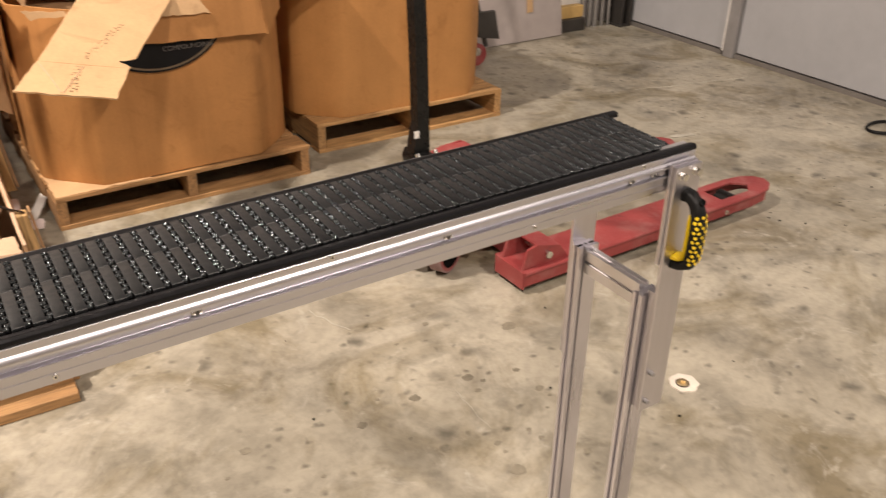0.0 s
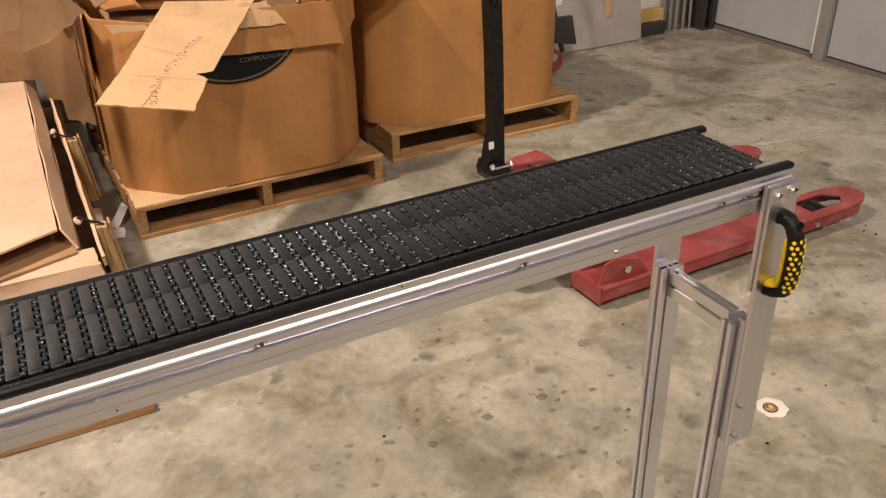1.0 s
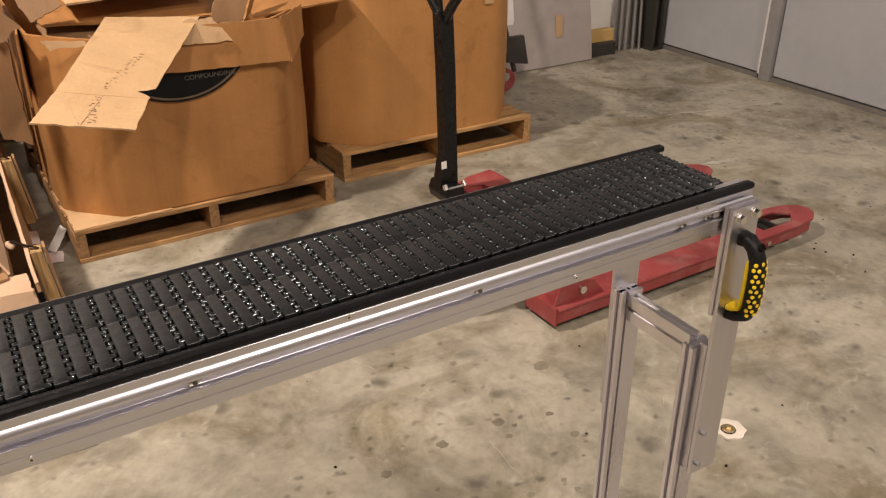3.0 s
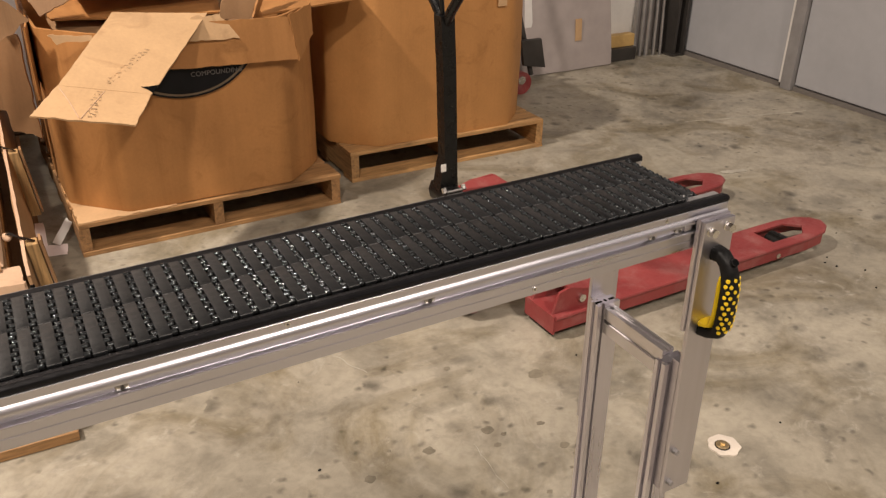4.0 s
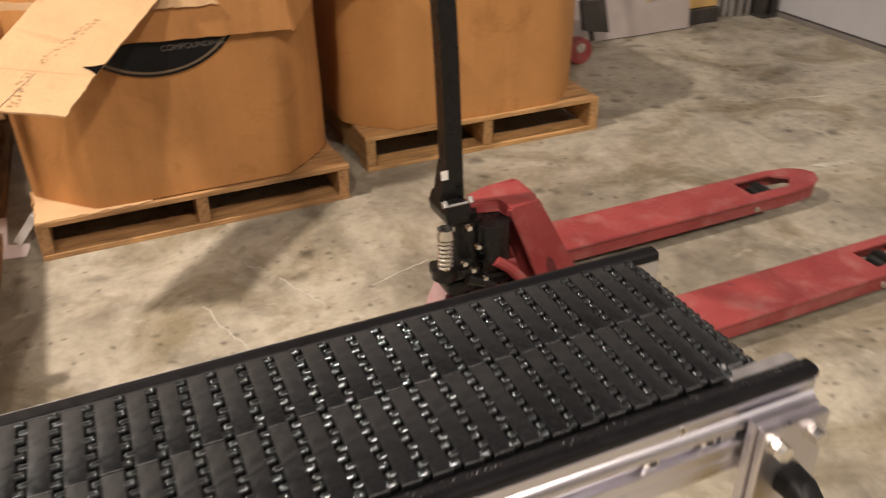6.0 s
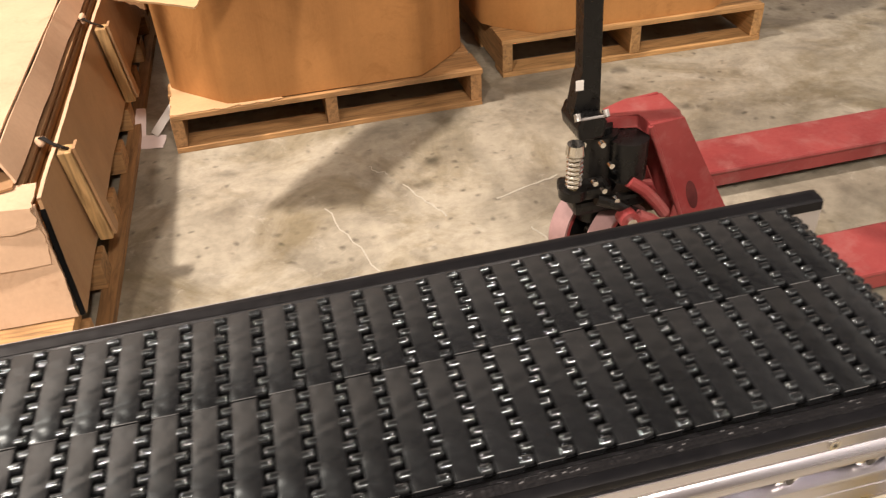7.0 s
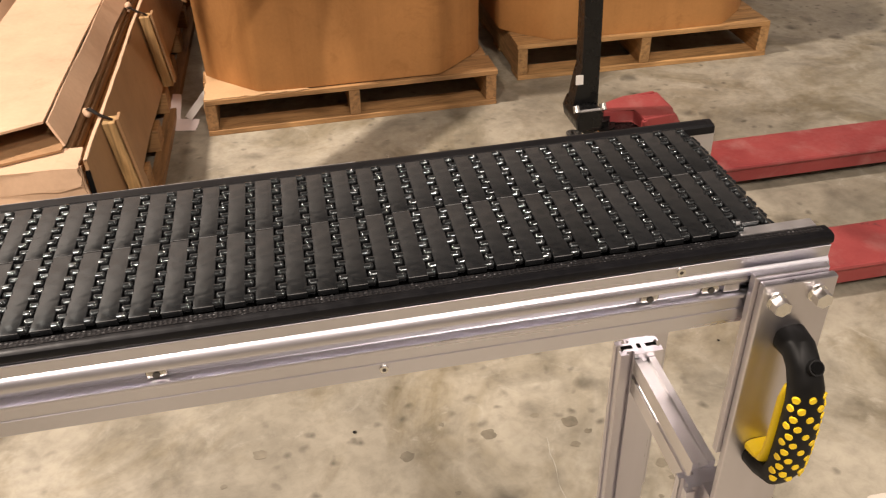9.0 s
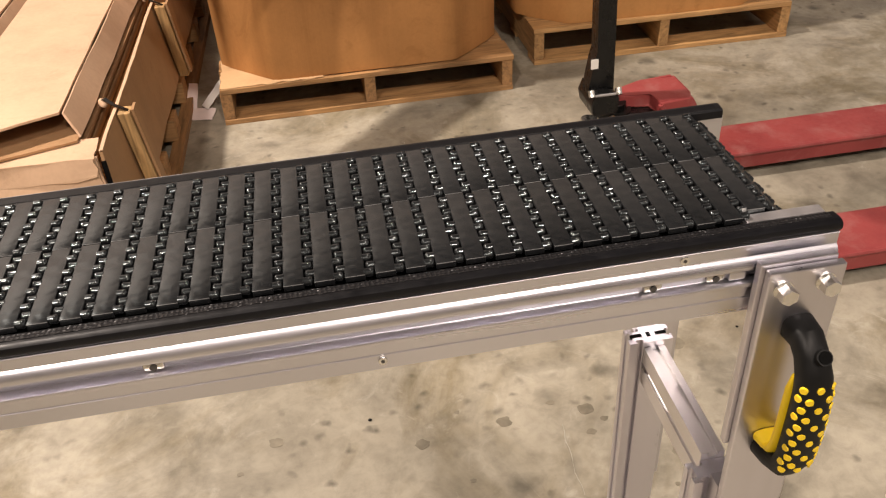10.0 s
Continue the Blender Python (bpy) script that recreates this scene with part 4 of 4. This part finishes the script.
def flat_carton(x0, x1, y0, y1, z0, h, label, seed, mat):
    """A long flat carton, open at its skewed near end, its inner panels of darker board, its flank creased outwards."""
    c = thing("flat_carton", label, "carton", "flat cartons on the skid")
    near = y0 - 0.42 * (x1 - x0)
    part("top_panel", sheet((x0, near, z0 + h), (x1, y0 + 0.02, z0 + h), (x1 + 0.005, y1, z0 + h), (x0, y1, z0 + h), 0.006, 0.0, 0.002, 24, seed, 0.006), mat, c)
    part("side_panel", sheet((x1 + 0.004, y0 + 0.02, z0 + h - 0.003), (x1 + 0.036, y0 - 0.005, z0 + 0.004), (x1 + 0.045, y1, z0 + 0.004), (x1 + 0.009, y1, z0 + h - 0.003), 0.006, 0.0, 0.002, 24, seed + 1, 0.010), mat, c)
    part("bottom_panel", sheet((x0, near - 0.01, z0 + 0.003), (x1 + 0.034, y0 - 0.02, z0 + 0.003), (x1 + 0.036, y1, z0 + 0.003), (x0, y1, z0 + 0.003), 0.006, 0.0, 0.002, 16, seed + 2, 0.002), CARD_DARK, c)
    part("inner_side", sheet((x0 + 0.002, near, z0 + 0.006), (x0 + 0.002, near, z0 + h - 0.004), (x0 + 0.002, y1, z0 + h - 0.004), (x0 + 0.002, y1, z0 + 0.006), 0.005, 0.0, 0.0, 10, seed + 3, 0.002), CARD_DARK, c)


for k, (y0, x1) in enumerate(((1.46, -0.925), (1.475, -0.932), (1.45, -0.922))):
    bundle = thing("flattened_carton", "bundle of flattened brown cartons in the tray", "cardboard", "flattened cartons")
    for n in range(6):
        z = 0.151 + k * 0.080 + n * 0.0131
        j = 0.006 * math.sin(n * 2.3 + k)
        part("layer", box(-1.95, x1 + j, y0 + j, 3.55, z, z + 0.0118, 0.002), CARD_DARK if n % 2 else CARD_BOX, bundle)
flat_carton(-1.235, -0.964, 1.47, 3.65, 0.3955, 0.062, "pale long flat carton with an open end", 31, CARD_FLAT)
flat_carton(-1.62, -1.285, 1.53, 3.62, 0.3955, 0.066, "pale long flat carton lying on the stack", 36, CARD_FLAT)


# ---- pallet truck ----
def pallet_truck():
    j = thing("pallet_truck", "red hand pallet truck with a black tow handle", "pallet truck")
    for y0, y1 in ((1.025, 1.180), (1.533, 1.688)):
        yc = (y0 + y1) / 2
        plan = [(0.50, y0), (1.66, y0), (1.750, y0 + 0.012), (1.797, y0 + 0.042), (1.815, yc), (1.797, y1 - 0.042), (1.750, y1 - 0.012), (1.66, y1), (0.50, y1)]
        bm = bmesh.new()
        # top skin with the roller window cut through it
        hole = [(1.50, yc - 0.045), (1.66, yc - 0.045), (1.71, yc), (1.66, yc + 0.045), (1.50, yc + 0.045)]
        for zt, zb in ((0.085, 0.077),):
            prism([(0.50, y0), (1.50, y0), (1.50, y1), (0.50, y1)], "z", zb, zt, bm)
            prism([(1.50, y0), (1.66, y0), (1.66, yc - 0.045), (1.50, yc - 0.045)], "z", zb, zt, bm)
            prism([(1.50, yc + 0.045), (1.66, yc + 0.045), (1.66, y1), (1.50, y1)], "z", zb, zt, bm)
            prism([(1.66, y0), (1.750, y0 + 0.012), (1.797, y0 + 0.042), (1.815, yc), (1.71, yc), (1.66, yc - 0.045)], "z", zb, zt, bm)
            prism([(1.815, yc), (1.797, y1 - 0.042), (1.750, y1 - 0.012), (1.66, y1), (1.66, yc + 0.045), (1.71, yc)], "z", zb, zt, bm)
        # turned-down sides
        for a, b in zip(plan, plan[1:]):
            d = (Vector(b) - Vector(a)).normalized()
            n = Vector((-d.y, d.x)) * 0.006
            prism([a, b, (b[0] + n.x, b[1] + n.y), (a[0] + n.x, a[1] + n.y)], "z", 0.030, 0.0768, bm)
        fork = part("fork", bm, RED, j, "scuffed red steel fork")
        part("rim", tube([(px, py, 0.0775) for px, py in plan], 0.0075, None, 8, (0, 0, 1)), RED, fork, smooth=True)
        part("load_roller", rod((1.585, yc - 0.035, 0.040), (1.585, yc + 0.035, 0.040), 0.039, 20), GREASE, fork, "dark load roller", smooth=False)
        part("axle_pin", rod((1.50, y0 - 0.004, 0.045), (1.50, y1 + 0.004, 0.045), 0.010, 12), STEEL, fork)
        part("push_rod", box(0.56, 1.45, yc - 0.012, yc + 0.012, 0.036, 0.058, 0.003), GREASE, fork)
        part("heel_plate", box(0.494, 0.502, y0 + 0.001, y1 - 0.001, 0.020, 0.084, 0.002), RED, fork)
    # frame: a channel that slopes from the handle head down between the forks, and a cross box at the heel
    top = [(0.353, 1.359), (0.432, 1.354), (0.434, 1.305), (0.515, 1.305), (0.527, 1.337), (0.527, 1.435), (0.434, 1.434), (0.364, 1.404)]
    frame_ob = part("frame_hood", prism(top, "z", 0.372, 0.405, None, 0.005), RED, j, "red welded frame")
    side = [(0.434, 0.403), (0.515, 0.409), (0.672, 0.120), (0.690, 0.030), (0.590, 0.030), (0.546, 0.120), (0.440, 0.372)]
    for y in (1.297, 1.426):
        part("side_plate", prism(side, "y", y, y + 0.008, None, 0.0025), RED, frame_ob)
    part("web", prism([(0.521, 0.402), (0.512, 0.397), (0.664, 0.118), (0.672, 0.121)], "y", 1.3055, 1.4255), RED, frame_ob)
    part("lip", tube([(0.585, 1.299, 0.040), (0.548, 1.299, 0.120), (0.436, 1.299, 0.399)], 0.0065, None, 8, (0, 1, 0)), RED, frame_ob, smooth=True)
    part("heel_box", prism([(0.590, 0.022), (0.705, 0.022), (0.705, 0.083), (0.590, 0.083)], "y", 1.182, 1.531, None, 0.005), RED, frame_ob)
    part("emblem", prism([(0.563 + 0.014 * math.cos(a) + 0.012 * math.sin(a), 0.193 - 0.042 * math.sin(a)) for a in [2 * math.pi * k / 20 for k in range(20)]], "y", 1.2962, 1.2985), SMUDGE, frame_ob, "worn dark oval emblem")
    for y in (1.045, 1.150, 1.558, 1.663):
        part("gusset", prism([(0.500, 0.084), (0.700, 0.084), (0.660, 0.135), (0.560, 0.165), (0.520, 0.155)], "y", y - 0.005, y + 0.005, None, 0.002), RED, frame_ob)
    for y in (1.0975, 1.6105):
        part("gusset_top", prism([(0.556, 0.158), (0.660, 0.132), (0.660, 0.138), (0.556, 0.165)], "y", y - 0.058, y + 0.058), RED, frame_ob)
        part("pivot_pin", rod((0.607, y - 0.066, 0.118), (0.607, y + 0.066, 0.118), 0.013, 14), STEEL, frame_ob)
    # pump, spring, steering
    pump = part("pump", rod((0.340, 1.360, 0.150), (0.340, 1.360, 0.375), 0.050, 24, 0.044), GREASE, j, "greasy black hydraulic pump", smooth=True)
    part("pump_cap", rod((0.340, 1.360, 0.375), (0.340, 1.360, 0.392), 0.030, 18), BLACK, pump)
    part("reservoir", rod((0.395, 1.320, 0.270), (0.395, 1.320, 0.370), 0.046, 22), BLACK, pump, smooth=True)
    part("base_block", box(0.262, 0.44, 1.290, 1.42, 0.195, 0.232, 0.012), GREASE, pump)
    part("lever", tube([(0.385, 1.278, 0.278), (0.42, 1.272, 0.252), (0.45, 1.268, 0.217), (0.478, 1.268, 0.178)], 0.015), RED, pump, "red lift lever", smooth=True)
    coil = [(0.248 + 0.0155 * math.cos(t * 0.7), 1.275 + 0.0155 * math.sin(t * 0.7), 0.292 + t * 0.00128) for t in range(70)]
    part("spring", tube(coil, 0.0042, None, 6, (0, 0, 1)), STEEL, pump, "coiled pump spring", smooth=True)
    part("piston", rod((0.248, 1.275, 0.262), (0.248, 1.275, 0.39), 0.010, 12), BRASS, pump)
    part("spring_cap", rod((0.248, 1.275, 0.378), (0.248, 1.275, 0.402), 0.022, 18, 0.019), CHROME, pump, smooth=True)
    part("spring_seat", rod((0.248, 1.280, 0.266), (0.248, 1.280, 0.288), 0.032, 20), GREASE, pump, smooth=True)
    part("seat_arm", box(0.255, 0.335, 1.262, 1.315, 0.256, 0.284, 0.008), GREASE, pump)
    part("linkage", tube([(0.30, 1.262, 0.255), (0.35, 1.255, 0.235), (0.40, 1.258, 0.20), (0.43, 1.262, 0.15)], 0.013), GREASE, pump, smooth=True)
    for x, z in ((0.312, 0.283), (0.345, 0.250), (0.325, 0.345), (0.289, 0.307), (0.300, 0.402)):
        part("linkage_bolt", rod((x, 1.262, z), (x, 1.248, z), 0.0065, 8), CHROME, pump)
    axis, mid = Vector((0.50, -0.866, 0)), Vector((0.352, 1.352, 0.098))
    for k in (-1, 1):
        c = mid + axis * 0.052 * k
        w = part("steer_wheel", rod(c - axis * 0.024, c + axis * 0.024, 0.098, 36), TREAD, j, "dusty steering wheel with red rim", smooth=True)
        part("rim", rod(c - axis * 0.0250, c + axis * 0.0250, 0.090, 32), RED, w)
        # near-black disc on the solid wheel paints the shade inside its rim
        part("hub", rod(c - axis * 0.0255, c + axis * 0.0258, 0.079, 28), HOLLOW_SHADE, w)
        part("hub_cap", rod(c - axis * 0.027, c + axis * 0.027, 0.022, 16), GREASE, w)
    part("steer_axle", rod(mid - axis * 0.082, mid + axis * 0.082, 0.014, 12), STEEL, j)
    part("steer_fork", prism([(0.335, 0.09), (0.395, 0.09), (0.410, 0.195), (0.300, 0.195)], "y", 1.328, 1.390, None, 0.005), GREASE, j)
    for y in (1.262, 1.448):
        part("lift_link", tube([(0.42, y, 0.140), (0.47, y, 0.145), (0.54, y, 0.125), (0.61, y, 0.095)], 0.017), RED, j, "red lift link", smooth=True)
        part("link_bolt", rod((0.422, y - 0.024, 0.140), (0.422, y + 0.024, 0.140), 0.013, 14), STEEL, j)
    arm = part("lift_arm", tube([(0.3695, 1.238, 0.205), (0.395, 1.238, 0.206), (0.425, 1.237, 0.190), (0.4525, 1.236, 0.166), (0.50, 1.236, 0.125)], 0.016), RED, j, "red lift arm", smooth=True)
    part("arm_eye", rod((0.3695, 1.222, 0.205), (0.3695, 1.256, 0.205), 0.023, 18), RED, arm)
    part("arm_bolt", rod((0.3695, 1.212, 0.205), (0.3695, 1.224, 0.205), 0.0125, 16), CHROME, arm, "bright steel pivot bolt")
    # tow handle
    hd = part("handle_base", prism([(0.270, 0.385), (0.328, 0.385), (0.334, 0.425), (0.324, 0.442), (0.274, 0.442), (0.264, 0.415)], "y", 1.306, 1.412, None, 0.006), BLACK, j, "black handle yoke")
    tube_sec = [(-0.0215, -0.021), (0.0215, -0.021), (0.0215, 0.021), (-0.0215, 0.021)]
    part("handle_tube", sweep([(0.307, 1.36, 0.425), (0.301, 1.36, 0.60), (0.294, 1.36, 0.80), (0.285, 1.36, 0.955)], tube_sec), BLACK, j, "black square tow tube")
    part("tube_rib", prism([(0.264, 0.430), (0.292, 0.430), (0.288, 0.560), (0.276, 0.510)], "y", 1.338, 1.382), BLACK, j)
    part("sticker", sheet((0.268, 1.3372, 0.494), (0.286, 1.3372, 0.494), (0.285, 1.3372, 0.518), (0.267, 1.3372, 0.518), 0.0012, 0, 0, 2, 0, 0), WHITE, j, "small white sticker")
    for sgn in (-1, 1):
        arm = [(0.287, 1.36 + sgn * 0.010, 0.935), (0.283, 1.36 + sgn * 0.045, 0.975), (0.278, 1.36 + sgn * 0.125, 1.055), (0.272, 1.36 + sgn * 0.17, 1.12), (0.266, 1.36 + sgn * 0.165, 1.19), (0.262, 1.36 + sgn * 0.11, 1.215), (0.262, 1.36, 1.218)]
        part("loop_arm", tube(arm, 0.0145, None, 12), BLACK, j, "black bent loop grip", smooth=True)
    part("release_lever", tube([(0.280, 1.36, 0.95), (0.272, 1.362, 1.05), (0.262, 1.36, 1.12)], 0.007), BLACK, j)
    part("yoke_pin", rod((0.262, 1.306, 0.440), (0.330, 1.306, 0.440), 0.0032, 10), POST_PALE, j, "bright steel yoke pin")
    for x in (0.262, 0.328):
        part("yoke_bolt", rod((x, 1.300, 0.440), (x, 1.310, 0.453), 0.0080, 10), CHROME, j)
    part("yoke_bolt", rod((0.272, 1.300, 0.385), (0.272, 1.290, 0.385), 0.008, 12), CHROME, j)
    return j


truck = pallet_truck()
truck.matrix_world = Matrix.Translation((0.538, 1.106, 0)) @ pose(0, 0, 0, 0, 0, 1.9) @ Matrix.Translation((-0.52, -1.10, 0))


# ---- floor fittings and litter ----
def floor_drain():
    d = thing("floor_cleanout", "round brass floor cleanout in a pale patch", "floor cleanout")
    pts = []
    for k in range(28):
        a = 2 * math.pi * k / 28
        r = 0.041 + 0.0020 * math.sin(7 * a) + 0.003 * noise.noise(Vector((math.cos(a) * 3, math.sin(a) * 3, 2)))
        pts.append((0.634 + r * math.cos(a), 0.421 + r * math.sin(a)))
    part("patch", prism(pts, "z", -0.004, 0.004), MORTAR, d, "pale mortar patch")
    part("rim", rod((0.628, 0.421, 0.004), (0.628, 0.421, 0.0065), 0.0195, 24), GREASE, d)
    part("plug", rod((0.628, 0.421, 0.0065), (0.628, 0.421, 0.010), 0.0175, 20, 0.0155), BRASS, d)
    part("nut", rod((0.628, 0.421, 0.010), (0.628, 0.421, 0.017), 0.008, 4), BRASS, d)


floor_drain()


def litter():
    p = thing("paper_scrap", "crumpled pinkish paper scrap on the floor", "paper")
    part("fold", sheet((-0.845, 2.350, 0.004), (-0.760, 2.330, 0.004), (-0.750, 2.410, 0.010), (-0.835, 2.430, 0.012), 0.0015, 0, 0.004, 6, 41, 0.008), PAPER, p)
    part("fold", sheet((-0.862, 2.395, 0.006), (-0.815, 2.415, 0.008), (-0.815, 2.540, 0.050), (-0.845, 2.540, 0.055), 0.0015, 0, 0.003, 6, 42, 0.006), PAPER, p)
    part("fold", sheet((-0.800, 2.430, 0.012), (-0.775, 2.395, 0.010), (-0.715, 2.480, 0.060), (-0.735, 2.520, 0.065), 0.0015, 0, 0.003, 6, 43, 0.006), WHITE, p, "white tape strip")
    p.matrix_world = pose(0.008, -0.03, 0)
    solo("paint_smear", sheet((1.99, 1.815, 0.0018), (2.13, 1.785, 0.0018), (2.13, 1.815, 0.0018), (2.00, 1.838, 0.0018), 0.0016, 0, 0.014, 10, 44, 0.0), SCRATCH, "pale paint smear on the concrete", "smear", kind="stuff")
    for k, (x, y, dx, dy, w) in enumerate(((-0.281, 1.796, 0.105, -0.33, 0.0055), (-0.041, 1.86, 0.085, -0.20, 0.0045), (0.205, 1.71, 0.20, 0.067, 0.0055), (0.253, 1.545, 0.04, -0.10, 0.006), (-0.125, 1.99, 0.05, -0.06, 0.004), (0.055, 0.72, 0.004, -0.17, 0.0010), (0.56, 0.59, 0.022, 0.025, 0.0014), (-0.131, 1.299, 0.065, -0.164, 0.0028), (2.35, 2.45, 0.75, -0.15, 0.006))):
        n = 9
        pts_a, pts_b = [], []
        for i in range(n + 1):
            u = i / n
            ox = 0.012 * noise.noise(Vector((u * 5, k * 3.1, 0)))
            ww = w * (0.35 + 0.9 * abs(noise.noise(Vector((u * 9, k * 1.7, 4)))))
            px, py = x + dx * u + ox, y + dy * u + ox
            l = math.hypot(dx, dy)
            pts_a.append((px - dy / l * ww, py + dx / l * ww))
            pts_b.append((px + dy / l * ww, py - dx / l * ww))
        solo("floor_scratch", prism(pts_a + pts_b[::-1], "z", -0.002, 0.0012), SCRATCH, "pale scratch across the concrete floor", "scratch", "floor scratches", kind="stuff")
    spots = ((0.117, 0.755, 0.018), (0.149, 0.723, 0.008), (0.113, 0.693, 0.010), (-0.057, 0.753, 0.016), (0.260, 0.715, 0.011), (0.268, 0.614, 0.013), (0.274, 0.576, 0.007), (0.052, 0.787, 0.009),
             (-0.088, 0.543, 0.014), (-0.232, 0.727, 0.015), (0.037, 0.489, 0.010), (0.036, 0.454, 0.006), (0.025, 0.385, 0.021), (0.147, 0.450, 0.009), (0.218, 0.349, 0.012), (0.210, 0.302, 0.007),
             (-0.396, 0.610, 0.006), (-0.147, 0.618, 0.006), (0.153, 1.048, 0.011), (0.373, 0.909, 0.024), (-0.148, 0.799, 0.006), (0.137, 0.491, 0.008), (0.235, 0.537, 0.005), (-0.527, 0.790, 0.016),
             (-0.598, 0.721, 0.007), (0.023, 0.999, 0.007))
    for x, y, r in spots:
        pts = []
        for k in range(18):
            a = 2 * math.pi * k / 18
            q = r * (1 + 0.45 * noise.noise(Vector((math.cos(a) * 1.3 + x * 40, math.sin(a) * 1.3 + y * 40, 0))))
            pts.append((x + q * math.cos(a), y + 0.8 * q * math.sin(a)))
        solo("oil_spot", prism(pts, "z", -0.002, 0.0007), OIL, "dark dried oil spot on the concrete", "stain", "floor spots", kind="stuff")
    loop = [(3.03 + 0.105 * math.cos(a), 1.37 + 0.075 * math.sin(a), 0.009 + 0.004 * math.sin(a * 2)) for a in [2 * math.pi * k / 30 for k in range(29)]]
    solo("cable", tube(loop, 0.0085, None, 8, (0, 0, 1)), RUBBER, "loop of black cable lying on the floor", "cable", smooth=True)
    rnd = random.Random(9)
    for k in range(26):
        x, y = (rnd.uniform(1.7, 2.6), rnd.uniform(0.75, 1.25)) if k < 18 else (rnd.uniform(-0.4, 1.2), rnd.uniform(0.3, 1.7))
        r = rnd.uniform(0.002, 0.006)
        solo("grit", ball((x, y, r * 0.4), (r, r * rnd.uniform(0.6, 1), r * 0.6), None, 6, 4), GREASE, "dark speck of dirt on the floor", "grit", "floor dirt", kind="stuff")


litter()


# ---- far corner ----
def far_corner():
    b = thing("leaning_board", "large scuffed grey board leaning on the back wall", "board")
    part("board", sheet((1.60, 3.50, 0.004), (2.735, 3.535, 0.004), (2.66, 3.66, 1.25), (1.60, 3.66, 1.25), 0.012, -0.01, 0.002, 14, 51, 0.008), BOARD, b)
    part("label", sheet((2.425, 3.528, 0.185), (2.475, 3.529, 0.185), (2.475, 3.542, 0.320), (2.425, 3.541, 0.320), 0.0015, 0, 0.001, 3, 0, 0), CARD_PALE, b, "pale yellow paper label")
    part("note", sheet((2.045, 3.535, 0.30), (2.10, 3.536, 0.30), (2.095, 3.560, 0.50), (2.045, 3.560, 0.50), 0.0015, 0, 0.001, 3, 0, 0), WHITE, b, "white paper note")
    w = thing("crate_end", "yellow wooden crate end beside the board", "crate")
    part("rail", box(2.76, 2.97, 3.60, 3.66, 0.086, 0.165, 0.004), TAN, w)
    part("base", box(2.74, 2.97, 3.57, 3.66, 0.0, 0.085, 0.004), DARK, w, "dark timber base")
    panel = solo("white_panel", sheet((2.70, 3.66, 0.24), (3.05, 3.68, 0.0), (3.05, 3.715, 1.3), (2.70, 3.715, 1.3), 0.01, 0, 0.0, 4, 0, 0), WHITE, "white board leaning in the corner", "board")
    for k, (x0, x1, r) in enumerate(((3.00, 3.06, 0.016), (3.055, 3.10, 0.013), (3.10, 3.135, 0.016), (3.155, 3.18, 0.013), (3.205, 3.21, 0.011))):
        y = 3.645 - 0.012 * k
        solo("pipe", rod((x0, y, 0.0), (x1, 3.705 - 0.004 * k, 1.5), r, 14), CONDUIT, "grey steel pipe leaning in the corner", "pipe", "leaning pipes", smooth=True)
    c = thing("corner_column", "dark steel column in the room corner", "column")
    part("flange", box(3.255, 3.275, 3.52, 3.66, 0.0, 2.8, 0.002), DARK, c)
    part("flange", box(3.318, 3.338, 3.505, 3.66, 0.0, 2.8, 0.002), DARK, c)
    part("web", box(3.275, 3.318, 3.585, 3.597, 0.0, 2.8), DARK, c)
    part("foot_plate", box(3.235, 3.339, 3.503, 3.665, 0.0, 0.012), DARK, c)
    h = thing("hand_truck", "dark hand truck with red wheels behind the box", "hand truck")
    part("toe_plate", prism([(1.88, 0.150), (2.03, 0.125), (1.99, 0.30), (1.85, 0.30)], "y", 3.27, 3.30, None, 0.004), DARK, h)
    for y in (3.22, 3.42):
        wh = part("wheel", rod((1.835, y, 0.066), (1.835, y + 0.05, 0.066), 0.066, 24), RED, h, "red wheel")
        part("hub", rod((1.835, y - 0.004, 0.085), (1.835, y + 0.054, 0.085), 0.025, 14), STEEL, wh)
    part("axle", rod((1.835, 3.22, 0.085), (1.835, 3.46, 0.085), 0.012, 10), STEEL, h)
    part("upright", rod((1.95, 3.30, 0.085), (1.72, 3.44, 1.15), 0.015, 10), DARK, h)


before = set(bpy.data.objects)
far_corner()
for ob in [o for o in bpy.data.objects if o not in before and o.parent is None]:
    ob.matrix_world = pose(-0.01, 0.035, 0) @ ob.matrix_world
